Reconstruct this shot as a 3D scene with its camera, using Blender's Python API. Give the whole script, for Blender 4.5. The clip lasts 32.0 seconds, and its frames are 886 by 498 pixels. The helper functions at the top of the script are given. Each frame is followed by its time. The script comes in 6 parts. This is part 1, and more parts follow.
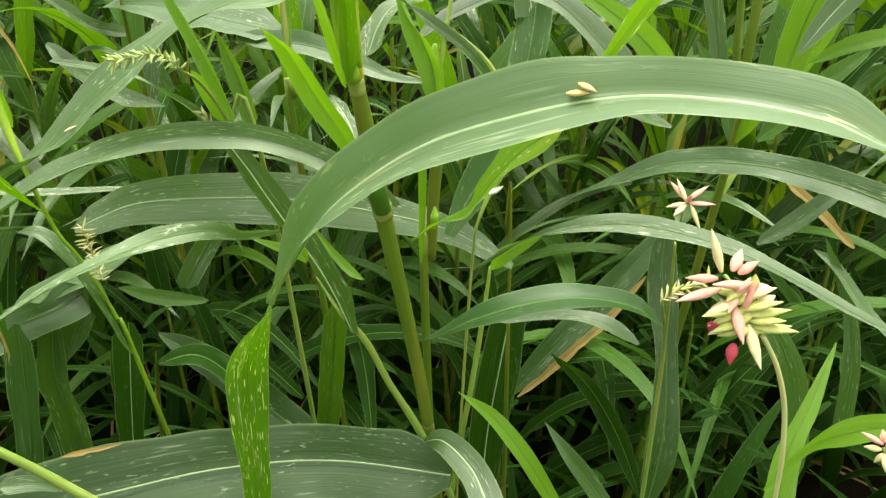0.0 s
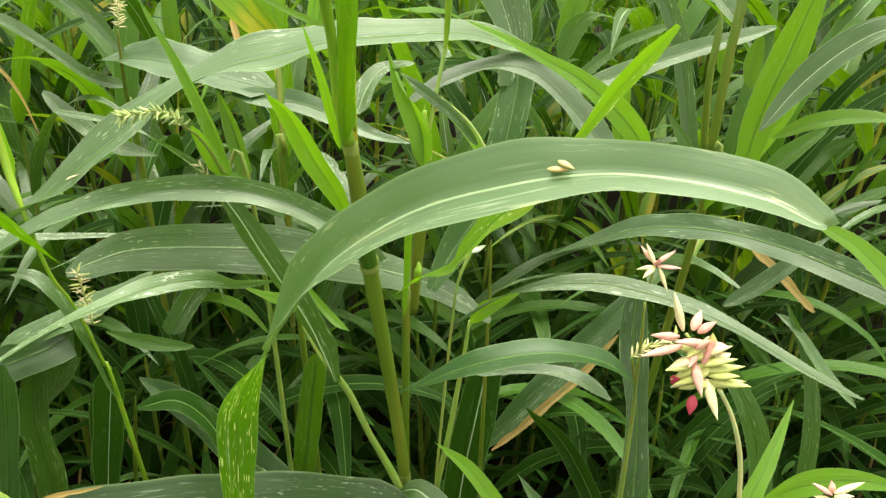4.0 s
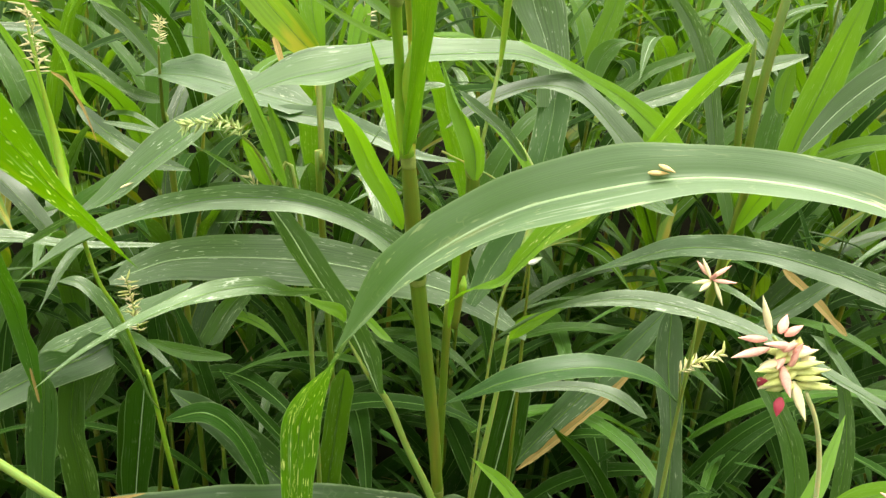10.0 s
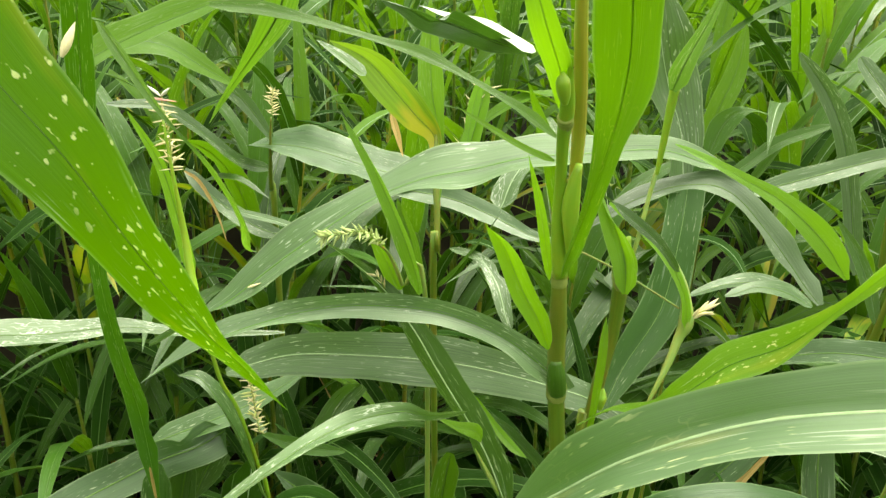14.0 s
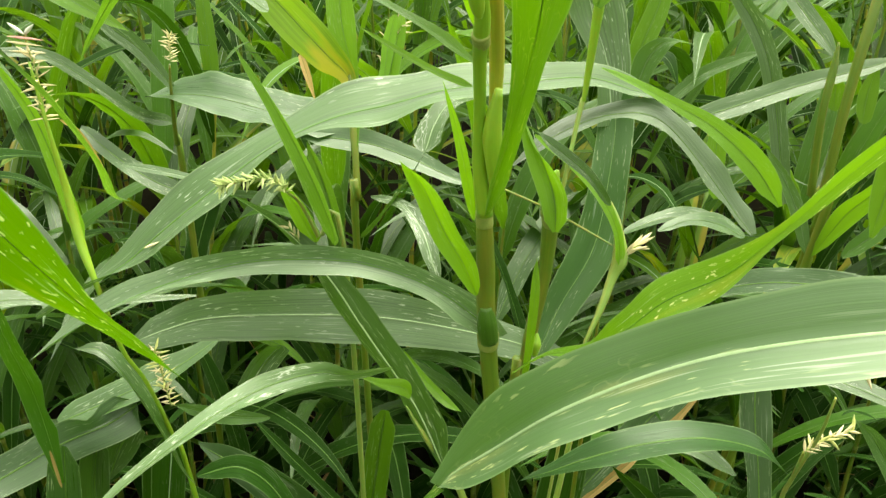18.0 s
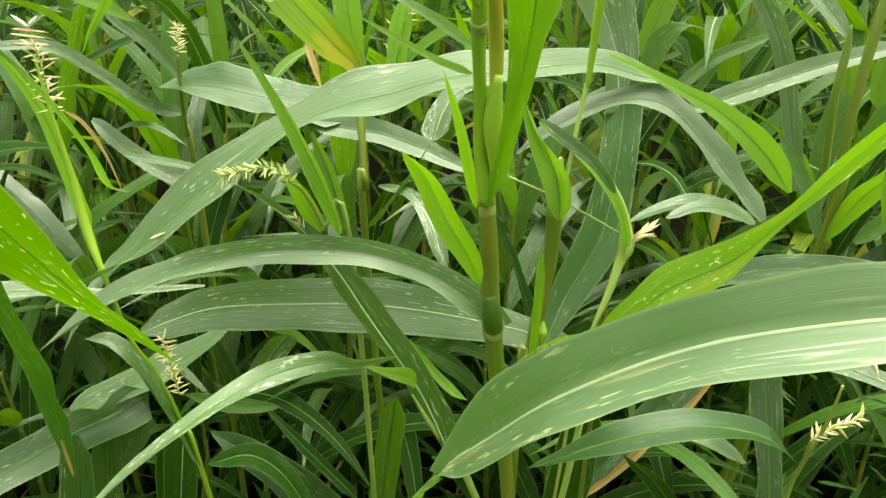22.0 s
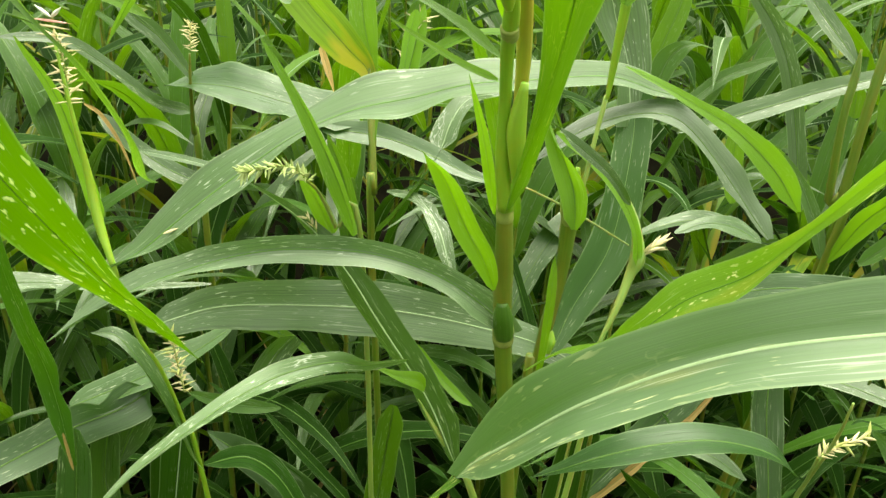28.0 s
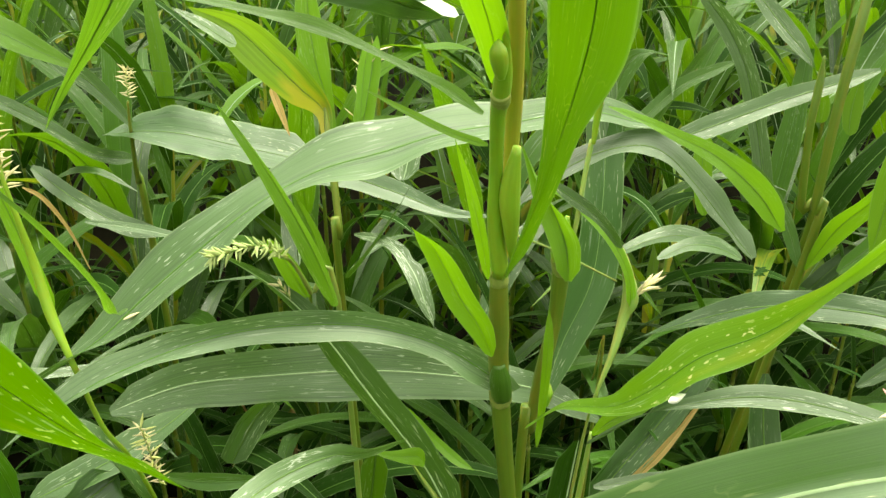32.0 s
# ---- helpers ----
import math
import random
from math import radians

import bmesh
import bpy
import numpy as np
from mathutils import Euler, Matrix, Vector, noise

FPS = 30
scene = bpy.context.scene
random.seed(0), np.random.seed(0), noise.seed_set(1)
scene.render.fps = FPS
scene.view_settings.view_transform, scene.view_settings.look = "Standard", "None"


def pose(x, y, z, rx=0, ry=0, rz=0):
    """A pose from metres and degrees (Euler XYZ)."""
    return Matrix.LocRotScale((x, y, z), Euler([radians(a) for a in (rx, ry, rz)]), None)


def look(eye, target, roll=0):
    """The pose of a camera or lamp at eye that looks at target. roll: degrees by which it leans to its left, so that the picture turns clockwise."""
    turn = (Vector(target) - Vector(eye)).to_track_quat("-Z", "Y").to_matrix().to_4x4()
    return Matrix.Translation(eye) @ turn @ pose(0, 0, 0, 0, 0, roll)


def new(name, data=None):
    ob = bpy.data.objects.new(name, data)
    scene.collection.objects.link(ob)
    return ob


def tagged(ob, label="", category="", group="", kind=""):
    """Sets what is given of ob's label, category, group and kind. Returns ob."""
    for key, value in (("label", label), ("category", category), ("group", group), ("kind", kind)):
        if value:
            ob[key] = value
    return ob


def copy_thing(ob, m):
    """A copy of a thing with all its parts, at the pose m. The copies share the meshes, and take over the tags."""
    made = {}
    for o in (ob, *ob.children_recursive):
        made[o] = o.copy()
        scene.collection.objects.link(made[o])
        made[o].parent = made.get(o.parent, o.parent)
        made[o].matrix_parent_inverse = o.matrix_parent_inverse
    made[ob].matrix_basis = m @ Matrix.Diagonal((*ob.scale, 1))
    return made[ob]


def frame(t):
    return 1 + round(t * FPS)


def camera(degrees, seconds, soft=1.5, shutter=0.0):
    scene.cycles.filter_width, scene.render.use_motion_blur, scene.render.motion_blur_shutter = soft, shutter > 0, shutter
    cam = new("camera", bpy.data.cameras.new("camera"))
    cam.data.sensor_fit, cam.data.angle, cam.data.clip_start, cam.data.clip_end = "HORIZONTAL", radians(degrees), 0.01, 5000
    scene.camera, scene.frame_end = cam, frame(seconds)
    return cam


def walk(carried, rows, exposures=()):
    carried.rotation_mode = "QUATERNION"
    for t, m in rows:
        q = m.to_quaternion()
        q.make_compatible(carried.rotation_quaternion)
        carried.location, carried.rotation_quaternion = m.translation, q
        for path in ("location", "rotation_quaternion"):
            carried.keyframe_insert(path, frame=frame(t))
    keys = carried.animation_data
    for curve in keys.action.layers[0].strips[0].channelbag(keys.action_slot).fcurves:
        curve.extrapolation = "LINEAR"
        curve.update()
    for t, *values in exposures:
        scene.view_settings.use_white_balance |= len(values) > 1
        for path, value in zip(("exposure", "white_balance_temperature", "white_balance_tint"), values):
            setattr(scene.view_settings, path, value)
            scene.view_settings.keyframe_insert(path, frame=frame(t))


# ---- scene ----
cam = camera(60.4, 32.0, soft=1.4)
METRES, EYE, TILT, LEAN, TURN = 1.15, 1.2, -32.0, 0.0, 0.0
ROWS = [
    (0.0, 0.0, 0.0, 0.0, 0.0, 0.0, -0.0),
    (0.5, -0.0306, 0.0004, -0.0019, -3.0, 1.43, 0.93),
    (1.0, -0.078, -0.0048, -0.0051, -5.8, 2.99, 2.3),
    (1.5, -0.1035, -0.009, -0.0128, -7.2, 2.76, 3.97),
    (2.0, -0.1051, -0.0105, -0.0109, -7.38, 3.39, 3.03),
    (2.5, -0.0842, -0.0069, -0.0185, -6.65, 1.75, 1.35),
    (3.0, -0.0402, -0.0245, -0.012, -4.64, 3.12, 0.5),
    (3.5, -0.0127, -0.0258, 0.0023, -2.22, 4.1, -1.21),
    (5.5, 0.0002, -0.023, -0.0138, -1.52, 3.7, -2.03),
    (6.0, -0.0109, -0.0271, -0.0158, -1.86, 3.88, -2.84),
    (6.5, -0.0064, -0.024, -0.0161, -1.49, 3.14, -1.51),
    (7.0, -0.0069, -0.0255, -0.0159, -0.76, 3.18, -1.84),
    (7.5, 0.0011, -0.0349, -0.0164, -0.92, 4.01, -1.14),
    (8.0, -0.0029, -0.0418, -0.0183, -1.06, 4.1, -2.95),
    (8.5, 0.002, -0.0417, -0.0164, -1.03, 4.36, -1.96),
    (9.0, 0.0008, -0.0383, -0.0172, -0.68, 3.99, -2.08),
    (9.5, -0.0067, -0.0302, -0.0132, -1.12, 3.34, -2.29),
    (10.0, -0.0384, -0.0307, -0.011, -2.12, 6.11, -2.71),
    (10.5, -0.0889, -0.0263, -0.0025, -4.15, 6.7, 0.13),
    (11.0, -0.1221, -0.0405, 0.0014, -7.49, 7.15, 3.2),
    (11.5, -0.151, -0.0258, -0.0115, -9.28, 6.29, 0.23),
    (12.0, -0.1155, -0.0076, 0.0274, -2.46, 6.46, -1.71),
    (12.5, -0.0914, -0.0112, 0.0378, 2.48, 7.1, -4.9),
    (13.0, -0.0842, -0.0, 0.0408, 3.54, 7.36, -5.8),
    (13.5, -0.0863, 0.0024, 0.0429, 3.66, 7.4, -4.55),
    (14.0, -0.0906, -0.0069, 0.0448, 2.48, 7.59, -4.46),
    (14.5, -0.0833, 0.0057, 0.0499, 0.25, 7.3, -2.69),
    (16.5, -0.0868, 0.0175, 0.0549, -1.66, 6.25, -1.17),
    (17.0, -0.076, 0.0235, 0.0525, -1.53, 5.4, -0.12),
    (17.5, -0.0711, 0.0364, 0.048, -2.1, 4.41, 0.35),
    (18.0, -0.082, 0.0306, 0.0429, -2.08, 4.45, -0.96),
    (18.5, -0.0759, 0.0211, 0.0316, -2.38, 4.29, -1.28),
    (19.0, -0.0709, 0.0218, 0.0342, -2.61, 4.44, -0.63),
    (19.5, -0.0759, 0.025, 0.0323, -2.31, 3.72, -1.45),
    (20.0, -0.0928, 0.0183, 0.0325, -1.28, 4.23, -2.29),
    (20.5, -0.0788, 0.0261, 0.0311, -1.26, 3.68, -0.89),
    (21.0, -0.071, 0.0339, 0.0397, -0.73, 3.64, -0.13),
    (21.5, -0.076, 0.0353, 0.0401, -1.33, 3.47, -1.96),
    (22.0, -0.075, 0.0316, 0.043, -0.84, 3.59, -0.68),
    (22.5, -0.076, 0.0291, 0.0393, -0.99, 3.9, -1.17),
    (23.0, -0.0729, 0.0303, 0.0387, -1.97, 3.81, -1.03),
    (23.5, -0.0771, 0.0226, 0.0352, -1.81, 3.78, -2.01),
    (24.0, -0.0643, 0.0255, 0.0396, -1.52, 3.69, -0.38),
    (24.5, -0.0678, 0.0258, 0.0368, -1.21, 3.53, -1.04),
    (25.0, -0.0691, 0.0127, 0.0363, -1.01, 4.56, -1.78),
    (25.5, -0.0609, 0.0244, 0.0409, -1.46, 3.63, -0.34),
    (27.5, -0.0708, 0.0223, 0.0398, -2.41, 4.45, -1.47),
    (28.0, -0.0884, 0.031, 0.0391, -1.71, 4.46, -2.69),
    (28.5, -0.0727, 0.0294, 0.0436, -0.56, 4.21, -0.65),
    (29.0, -0.0687, 0.029, 0.0412, -0.9, 3.91, -1.54),
    (29.5, -0.0638, 0.0126, 0.0589, 1.16, 6.67, -1.54),
    (30.0, -0.0496, 0.0234, 0.0636, 4.35, 6.23, -5.51),
    (30.5, -0.0535, 0.0459, 0.0723, 2.75, 4.97, -2.05),
    (31.0, -0.0937, 0.0649, 0.0902, -4.58, 4.97, 2.37),
    (31.5, -0.1129, 0.0707, 0.0894, -6.61, 4.06, 2.03),
    (32.0, -0.1083, 0.0563, 0.0778, -5.28, 4.06, 2.34),
]
walk(cam, [(t, pose(0, 0, EYE, TILT, LEAN, TURN) @ pose(METRES * x, METRES * y, METRES * z, 90 + pitch, roll, yaw)) for t, x, y, z, yaw, pitch, roll in ROWS],
     exposures=[(0.0, 1.86, 7400, -6), (3.5, 1.9, 7400, -5), (6.0, 1.98, 7300, -3), (9.5, 1.98, 7300, -3), (12.0, 1.95, 7550, -8), (25.0, 1.95, 7550, -8), (30.0, 1.95, 7600, -8), (32.0, 1.92, 7700, -9)])

# ---- light: a bright overcast day ----
world = bpy.data.worlds.new("overcast_sky")
scene.world = world
world.use_nodes = True
wn, wl = world.node_tree.nodes, world.node_tree.links
sky = wn.new("ShaderNodeTexSky")
sky.sky_type, sky.sun_disc = "NISHITA", False
sky.sun_elevation, sky.sun_rotation = radians(74), radians(20)
sky.air_density, sky.dust_density = 1.0, 4.0
grey = wn.new("ShaderNodeHueSaturation")
grey.inputs["Saturation"].default_value = 0.0
wl.new(sky.outputs["Color"], grey.inputs["Color"])
wl.new(grey.outputs["Color"], wn["Background"].inputs["Color"])
wn["Background"].inputs["Strength"].default_value = 0.145
sun = new("sun", bpy.data.lights.new("sun", "SUN"))
sun.data.energy, sun.data.angle, sun.data.color = 0.85, radians(60), (1.0, 0.95, 0.84)
sun.matrix_world = look((0.5, 1.6, 5.0), (0, 0.6, 0.8))


# ---- materials ----
class Nodes:
    """A material's nodes, with short ways to add and link them."""

    def __init__(self, name):
        self.mat = bpy.data.materials.new(name)
        self.mat.use_nodes = True
        self.tree = self.mat.node_tree
        self.bsdf = self.tree.nodes["Principled BSDF"]
        self.out = self.tree.nodes["Material Output"]

    def add(self, kind, operation=None):
        n = self.tree.nodes.new("ShaderNode" + kind)
        if operation:
            n.operation = operation
        return n

    def link(self, a, b):
        self.tree.links.new(a, b)

    def scaled_uv(self, su, sv):
        uv = self.add("UVMap")
        m = self.add("Mapping")
        m.inputs["Scale"].default_value = (su, sv, 1)
        rnd = self.add("ObjectInfo")
        mul = self.add("Math", operation="MULTIPLY")
        mul.inputs[1].default_value = 37.0
        self.link(rnd.outputs["Random"], mul.inputs[0])
        comb = self.add("CombineXYZ")
        self.link(mul.outputs[0], comb.inputs["Y"])
        self.link(mul.outputs[0], comb.inputs["Z"])
        self.link(comb.outputs[0], m.inputs["Location"])
        self.link(uv.outputs["UV"], m.inputs["Vector"])
        return m.outputs["Vector"]

    def noise(self, vector, scale, detail=3.0, rough=0.55):
        n = self.add("TexNoise")
        n.inputs["Scale"].default_value, n.inputs["Detail"].default_value, n.inputs["Roughness"].default_value = scale, detail, rough
        if vector is not None:
            self.link(vector, n.inputs["Vector"])
        return n.outputs["Fac"]

    def ramp(self, fac, stops):
        r = self.add("ValToRGB")
        el = r.color_ramp.elements
        el[0].position, el[0].color = stops[0][0], (*stops[0][1], 1)
        el[1].position, el[1].color = stops[-1][0], (*stops[-1][1], 1)
        for pos, col in stops[1:-1]:
            el.new(pos).color = (*col, 1)
        self.link(fac, r.inputs["Fac"])
        return r.outputs["Color"]

    def mix(self, fac, a, b, kind="MIX"):
        m = self.add("Mix")
        m.data_type, m.blend_type = "RGBA", kind
        for socket, value in ((m.inputs[0], fac), (m.inputs[6], a), (m.inputs[7], b)):
            if isinstance(value, (int, float)):
                socket.default_value = value
            elif isinstance(value, tuple):
                socket.default_value = (*value, 1)
            else:
                self.link(value, socket)
        return m.outputs[2]


def leaf_material(name, dark, light, through_colour, flecks=0.5, gloss=0.36, translucent=0.3, fleck_colour=(0.42, 0.48, 0.30), yellow=0.0, low=0.44, sheen=0.7, coat=0.15, size=(26.0, 85.0), trails=0.5, lines_deep=0.6, wax=1.5, vein=0.55):
    """Grass blade: long veins, pale flecks along them, a waxy sheen, and light that comes through."""
    g = Nodes(name)
    long_uv = g.scaled_uv(1.0, 4.0)
    veins = g.noise(g.scaled_uv(46.0, 2.2), 1.0, 2.0)
    broad = g.noise(long_uv, 3.0, 4.0)
    colour = g.mix(broad, dark, light)
    colour = g.mix(g.ramp(veins, [(0.42, (0, 0, 0)), (0.66, (vein,) * 3)]), colour, light)
    lines = g.noise(g.scaled_uv(22.0, 0.9), 1.0, 3.0, 0.6)
    colour = g.mix(g.ramp(lines, [(0.5, (0, 0, 0)), (0.68, (lines_deep,) * 3)]), colour, tuple(0.45 * v for v in dark))
    rnd = g.add("ObjectInfo")
    hsv = g.add("HueSaturation")
    span = g.add("MapRange")
    span.inputs["To Min"].default_value, span.inputs["To Max"].default_value = 0.8, 1.25
    g.link(rnd.outputs["Random"], span.inputs["Value"])
    g.link(span.outputs[0], hsv.inputs["Value"])
    g.link(colour, hsv.inputs["Color"])
    colour = hsv.outputs["Color"]
    marks = g.noise(g.scaled_uv(*size), 1.0, 2.0, 0.45)
    patches = g.noise(g.scaled_uv(2.0, 9.0), 1.0, 2.0)
    gate = g.add("Math", operation="MULTIPLY")
    g.link(g.ramp(marks, [(0.63, (0, 0, 0)), (0.68, (1, 1, 1))]), gate.inputs[0])
    g.link(g.ramp(patches, [(low, (0, 0, 0)), (low + 0.16, (flecks, flecks, flecks))]), gate.inputs[1])
    colour = g.mix(gate.outputs[0], colour, fleck_colour)
    scratch = g.noise(g.scaled_uv(30.0, 26.0), 1.0, 1.0, 0.4)
    worn = g.add("Math", "MULTIPLY")
    deep = 0.55 * min(1.0, flecks + 0.1)
    g.link(g.ramp(scratch, [(0.63, (0, 0, 0)), (0.72, (deep, deep, deep))]), worn.inputs[0])
    g.link(g.ramp(g.noise(g.scaled_uv(1.6, 14.0), 1.0, 2.0), [(0.46, (0, 0, 0)), (0.62, (1, 1, 1))]), worn.inputs[1])
    colour = g.mix(worn.outputs[0], colour, (0.42, 0.48, 0.36))
    trail = g.noise(g.scaled_uv(7.0, 80.0), 1.0, 1.5, 0.5)
    mined = g.add("Math", "MULTIPLY")
    g.link(g.ramp(trail, [(0.475, (0, 0, 0)), (0.505, (trails, trails, trails)), (0.535, (0, 0, 0))]), mined.inputs[0])
    g.link(g.ramp(g.noise(g.scaled_uv(2.6, 30.0), 1.0, 2.0), [(0.60 - 0.16 * trails * flecks, (0, 0, 0)), (0.68 - 0.16 * trails * flecks, (flecks, flecks, flecks))]), mined.inputs[1])
    colour = g.mix(mined.outputs[0], colour, fleck_colour)
    across = g.add("SeparateXYZ")
    g.link(g.add("UVMap").outputs["UV"], across.inputs[0])
    rim = g.ramp(across.outputs["X"], [(0.0, (0.5, 0.5, 0.5)), (0.035, (0, 0, 0)), (0.965, (0, 0, 0)), (1.0, (0.5, 0.5, 0.5))])
    colour = g.mix(rim, colour, (0.26, 0.36, 0.16))
    if yellow:
        blot = g.noise(g.scaled_uv(1.4, 7.0), 1.0, 3.0)
        colour = g.mix(g.ramp(blot, [(0.62 - 0.14 * yellow, (0, 0, 0)), (0.72 - 0.14 * yellow, (yellow, yellow, yellow))]), colour, (0.45, 0.36, 0.03))
    g.link(colour, g.bsdf.inputs["Base Color"])
    rough = g.add("MapRange")
    rough.inputs["To Min"].default_value, rough.inputs["To Max"].default_value = gloss - 0.1, gloss + 0.26
    streaks = g.add("Math", "ADD")
    g.link(g.noise(g.scaled_uv(16.0, 2.0), 1.0, 3.0), streaks.inputs[0])
    g.link(broad, streaks.inputs[1])
    rough.inputs["From Min"].default_value, rough.inputs["From Max"].default_value = 0.6, 1.4
    g.link(streaks.outputs[0], rough.inputs["Value"])
    g.link(rough.outputs[0], g.bsdf.inputs["Roughness"])
    g.bsdf.inputs["Specular IOR Level"].default_value = sheen
    g.bsdf.inputs["Coat Weight"].default_value, g.bsdf.inputs["Coat Roughness"].default_value = coat, 0.42
    g.bsdf.inputs["Coat IOR"].default_value = wax
    ridge = g.add("Math", operation="ADD")
    g.link(veins, ridge.inputs[0])
    g.link(gate.outputs[0], ridge.inputs[1])
    bump = g.add("Bump")
    bump.inputs["Strength"].default_value, bump.inputs["Distance"].default_value = 0.12 + 0.5 * vein, 0.0008
    g.link(ridge.outputs[0], bump.inputs["Height"])
    g.link(bump.outputs[0], g.bsdf.inputs["Normal"])
    glow = g.add("BsdfTranslucent")
    g.link(g.mix(0.55, colour, through_colour), glow.inputs["Color"])
    both = g.add("MixShader")
    both.inputs[0].default_value = translucent
    g.link(g.bsdf.outputs[0], both.inputs[1])
    g.link(glow.outputs[0], both.inputs[2])
    g.link(both.outputs[0], g.out.inputs["Surface"])
    return g.mat


def plain_material(name, dark, light, scale=60.0, rough=0.5, bump=0.2, specular=0.4):
    """A grown or earthy surface with grain at two scales."""
    g = Nodes(name)
    co = g.add("TexCoord").outputs["Object"]
    fine, coarse = g.noise(co, scale * 6, 4.0), g.noise(co, scale, 3.0)
    colour = g.mix(g.ramp(coarse, [(0.3, (0, 0, 0)), (0.7, (1, 1, 1))]), dark, light)
    colour = g.mix(0.3, colour, g.ramp(fine, [(0.3, dark), (0.7, light)]))
    g.link(colour, g.bsdf.inputs["Base Color"])
    g.bsdf.inputs["Roughness"].default_value = rough
    g.bsdf.inputs["Specular IOR Level"].default_value = specular
    b = g.add("Bump")
    b.inputs["Strength"].default_value, b.inputs["Distance"].default_value = bump, 0.001
    g.link(fine, b.inputs["Height"])
    g.link(b.outputs[0], g.bsdf.inputs["Normal"])
    return g.mat


def stem_material(name, dark, light, blush, rough=0.4):
    """A cane: long fibres, a yellow or reddish blush in long streaks."""
    g = Nodes(name)
    fibres = g.noise(g.scaled_uv(26.0, 3.0), 1.0, 2.0)
    streak = g.noise(g.scaled_uv(3.0, 7.0), 1.0, 3.0)
    colour = g.mix(fibres, dark, light)
    colour = g.mix(g.ramp(streak, [(0.42, (0, 0, 0)), (0.66, (0.5, 0.5, 0.5))]), colour, blush)
    g.link(colour, g.bsdf.inputs["Base Color"])
    g.bsdf.inputs["Roughness"].default_value = rough
    b = g.add("Bump")
    b.inputs["Strength"].default_value, b.inputs["Distance"].default_value = 0.3, 0.0008
    g.link(fibres, b.inputs["Height"])
    g.link(b.outputs[0], g.bsdf.inputs["Normal"])
    g.bsdf.inputs["Subsurface Weight"].default_value, g.bsdf.inputs["Subsurface Scale"].default_value = 0.25, 0.004
    return g.mat


LEAF = leaf_material("leaf_green", (0.024, 0.066, 0.008), (0.044, 0.108, 0.013), (0.17, 0.38, 0.015), 0.9, 0.35, 0.22, sheen=0.85, coat=0.28, trails=0.12)
BROAD = leaf_material("leaf_broad", (0.030, 0.089, 0.011), (0.053, 0.124, 0.021), (0.21, 0.45, 0.03), 1.0, 0.56, 0.22, (0.50, 0.54, 0.26), 0.2, sheen=1.0, coat=0.6, size=(20.0, 75.0), trails=0.15, lines_deep=0.25, wax=1.75, vein=0.15)
ARCH = leaf_material("leaf_silvery", (0.028, 0.070, 0.011), (0.054, 0.112, 0.025), (0.18, 0.38, 0.02), 0.8, 0.46, 0.2, (0.50, 0.55, 0.42), sheen=0.8, coat=0.16, trails=0.1, lines_deep=1.00)
STRIPED = leaf_material("leaf_striped", (0.040, 0.092, 0.020), (0.092, 0.158, 0.058), (0.16, 0.36, 0.02), 1.0, 0.44, 0.22, (0.52, 0.58, 0.44), sheen=1.0, coat=0.6, trails=0.1, lines_deep=0.75, wax=1.65)
WET = leaf_material("leaf_wet", (0.012, 0.052, 0.004), (0.024, 0.084, 0.006), (0.12, 0.30, 0.008), 0.3, 0.32, 0.22, sheen=0.45, coat=0.05, trails=0.0)
UPRIGHT = leaf_material("leaf_smooth", (0.014, 0.056, 0.003), (0.026, 0.086, 0.005), (0.13, 0.33, 0.005), 0.5, 0.46, 0.28, (0.5, 0.55, 0.3), sheen=0.3, coat=0.0, trails=0.0, lines_deep=0.15)
DARK = leaf_material("leaf_dark", (0.018, 0.055, 0.008), (0.032, 0.086, 0.012), (0.12, 0.30, 0.012), 0.7, 0.31, 0.2, sheen=0.8, coat=0.185, trails=0.12)
YOUNG = leaf_material("leaf_young", (0.085, 0.200, 0.009), (0.140, 0.290, 0.014), (0.32, 0.62, 0.012), 0.35, 0.42, 0.42, sheen=0.5, coat=0.1, lines_deep=0.2)
BLADE = leaf_material("leaf_upright", (0.044, 0.130, 0.004), (0.072, 0.180, 0.007), (0.20, 0.42, 0.007), 0.35, 0.42, 0.3, (0.56, 0.56, 0.16), 0.12, sheen=0.5, coat=0.1, lines_deep=0.12)
FLECK = leaf_material("leaf_yellow_flecked", (0.032, 0.105, 0.004), (0.058, 0.155, 0.007), (0.22, 0.50, 0.008), 1.0, 0.42, 0.32, (0.66, 0.66, 0.26), 0.18, 0.2, sheen=0.3, coat=0.0, lines_deep=0.2)
SPOT = leaf_material("leaf_spotted", (0.042, 0.128, 0.003), (0.064, 0.168, 0.005), (0.22, 0.48, 0.005), 0.95, 0.46, 0.36, (0.66, 0.68, 0.34), 0.2, 0.42, sheen=0.25, coat=0.0, size=(10.0, 150.0), trails=0.0, lines_deep=0.15)
YOUNG_SPOT = leaf_material("leaf_young_spotted", (0.085, 0.200, 0.009), (0.140, 0.290, 0.014), (0.32, 0.62, 0.012), 1.0, 0.42, 0.42, (0.68, 0.66, 0.30), 0.2, 0.46, sheen=0.4, coat=0.05, size=(15.0, 190.0), trails=0.0, lines_deep=0.2)
PALE = leaf_material("leaf_worn", (0.036, 0.086, 0.016), (0.066, 0.132, 0.026), (0.18, 0.36, 0.03), 1.0, 0.34, 0.22, (0.55, 0.60, 0.48), sheen=0.8, coat=0.3, trails=0.9)
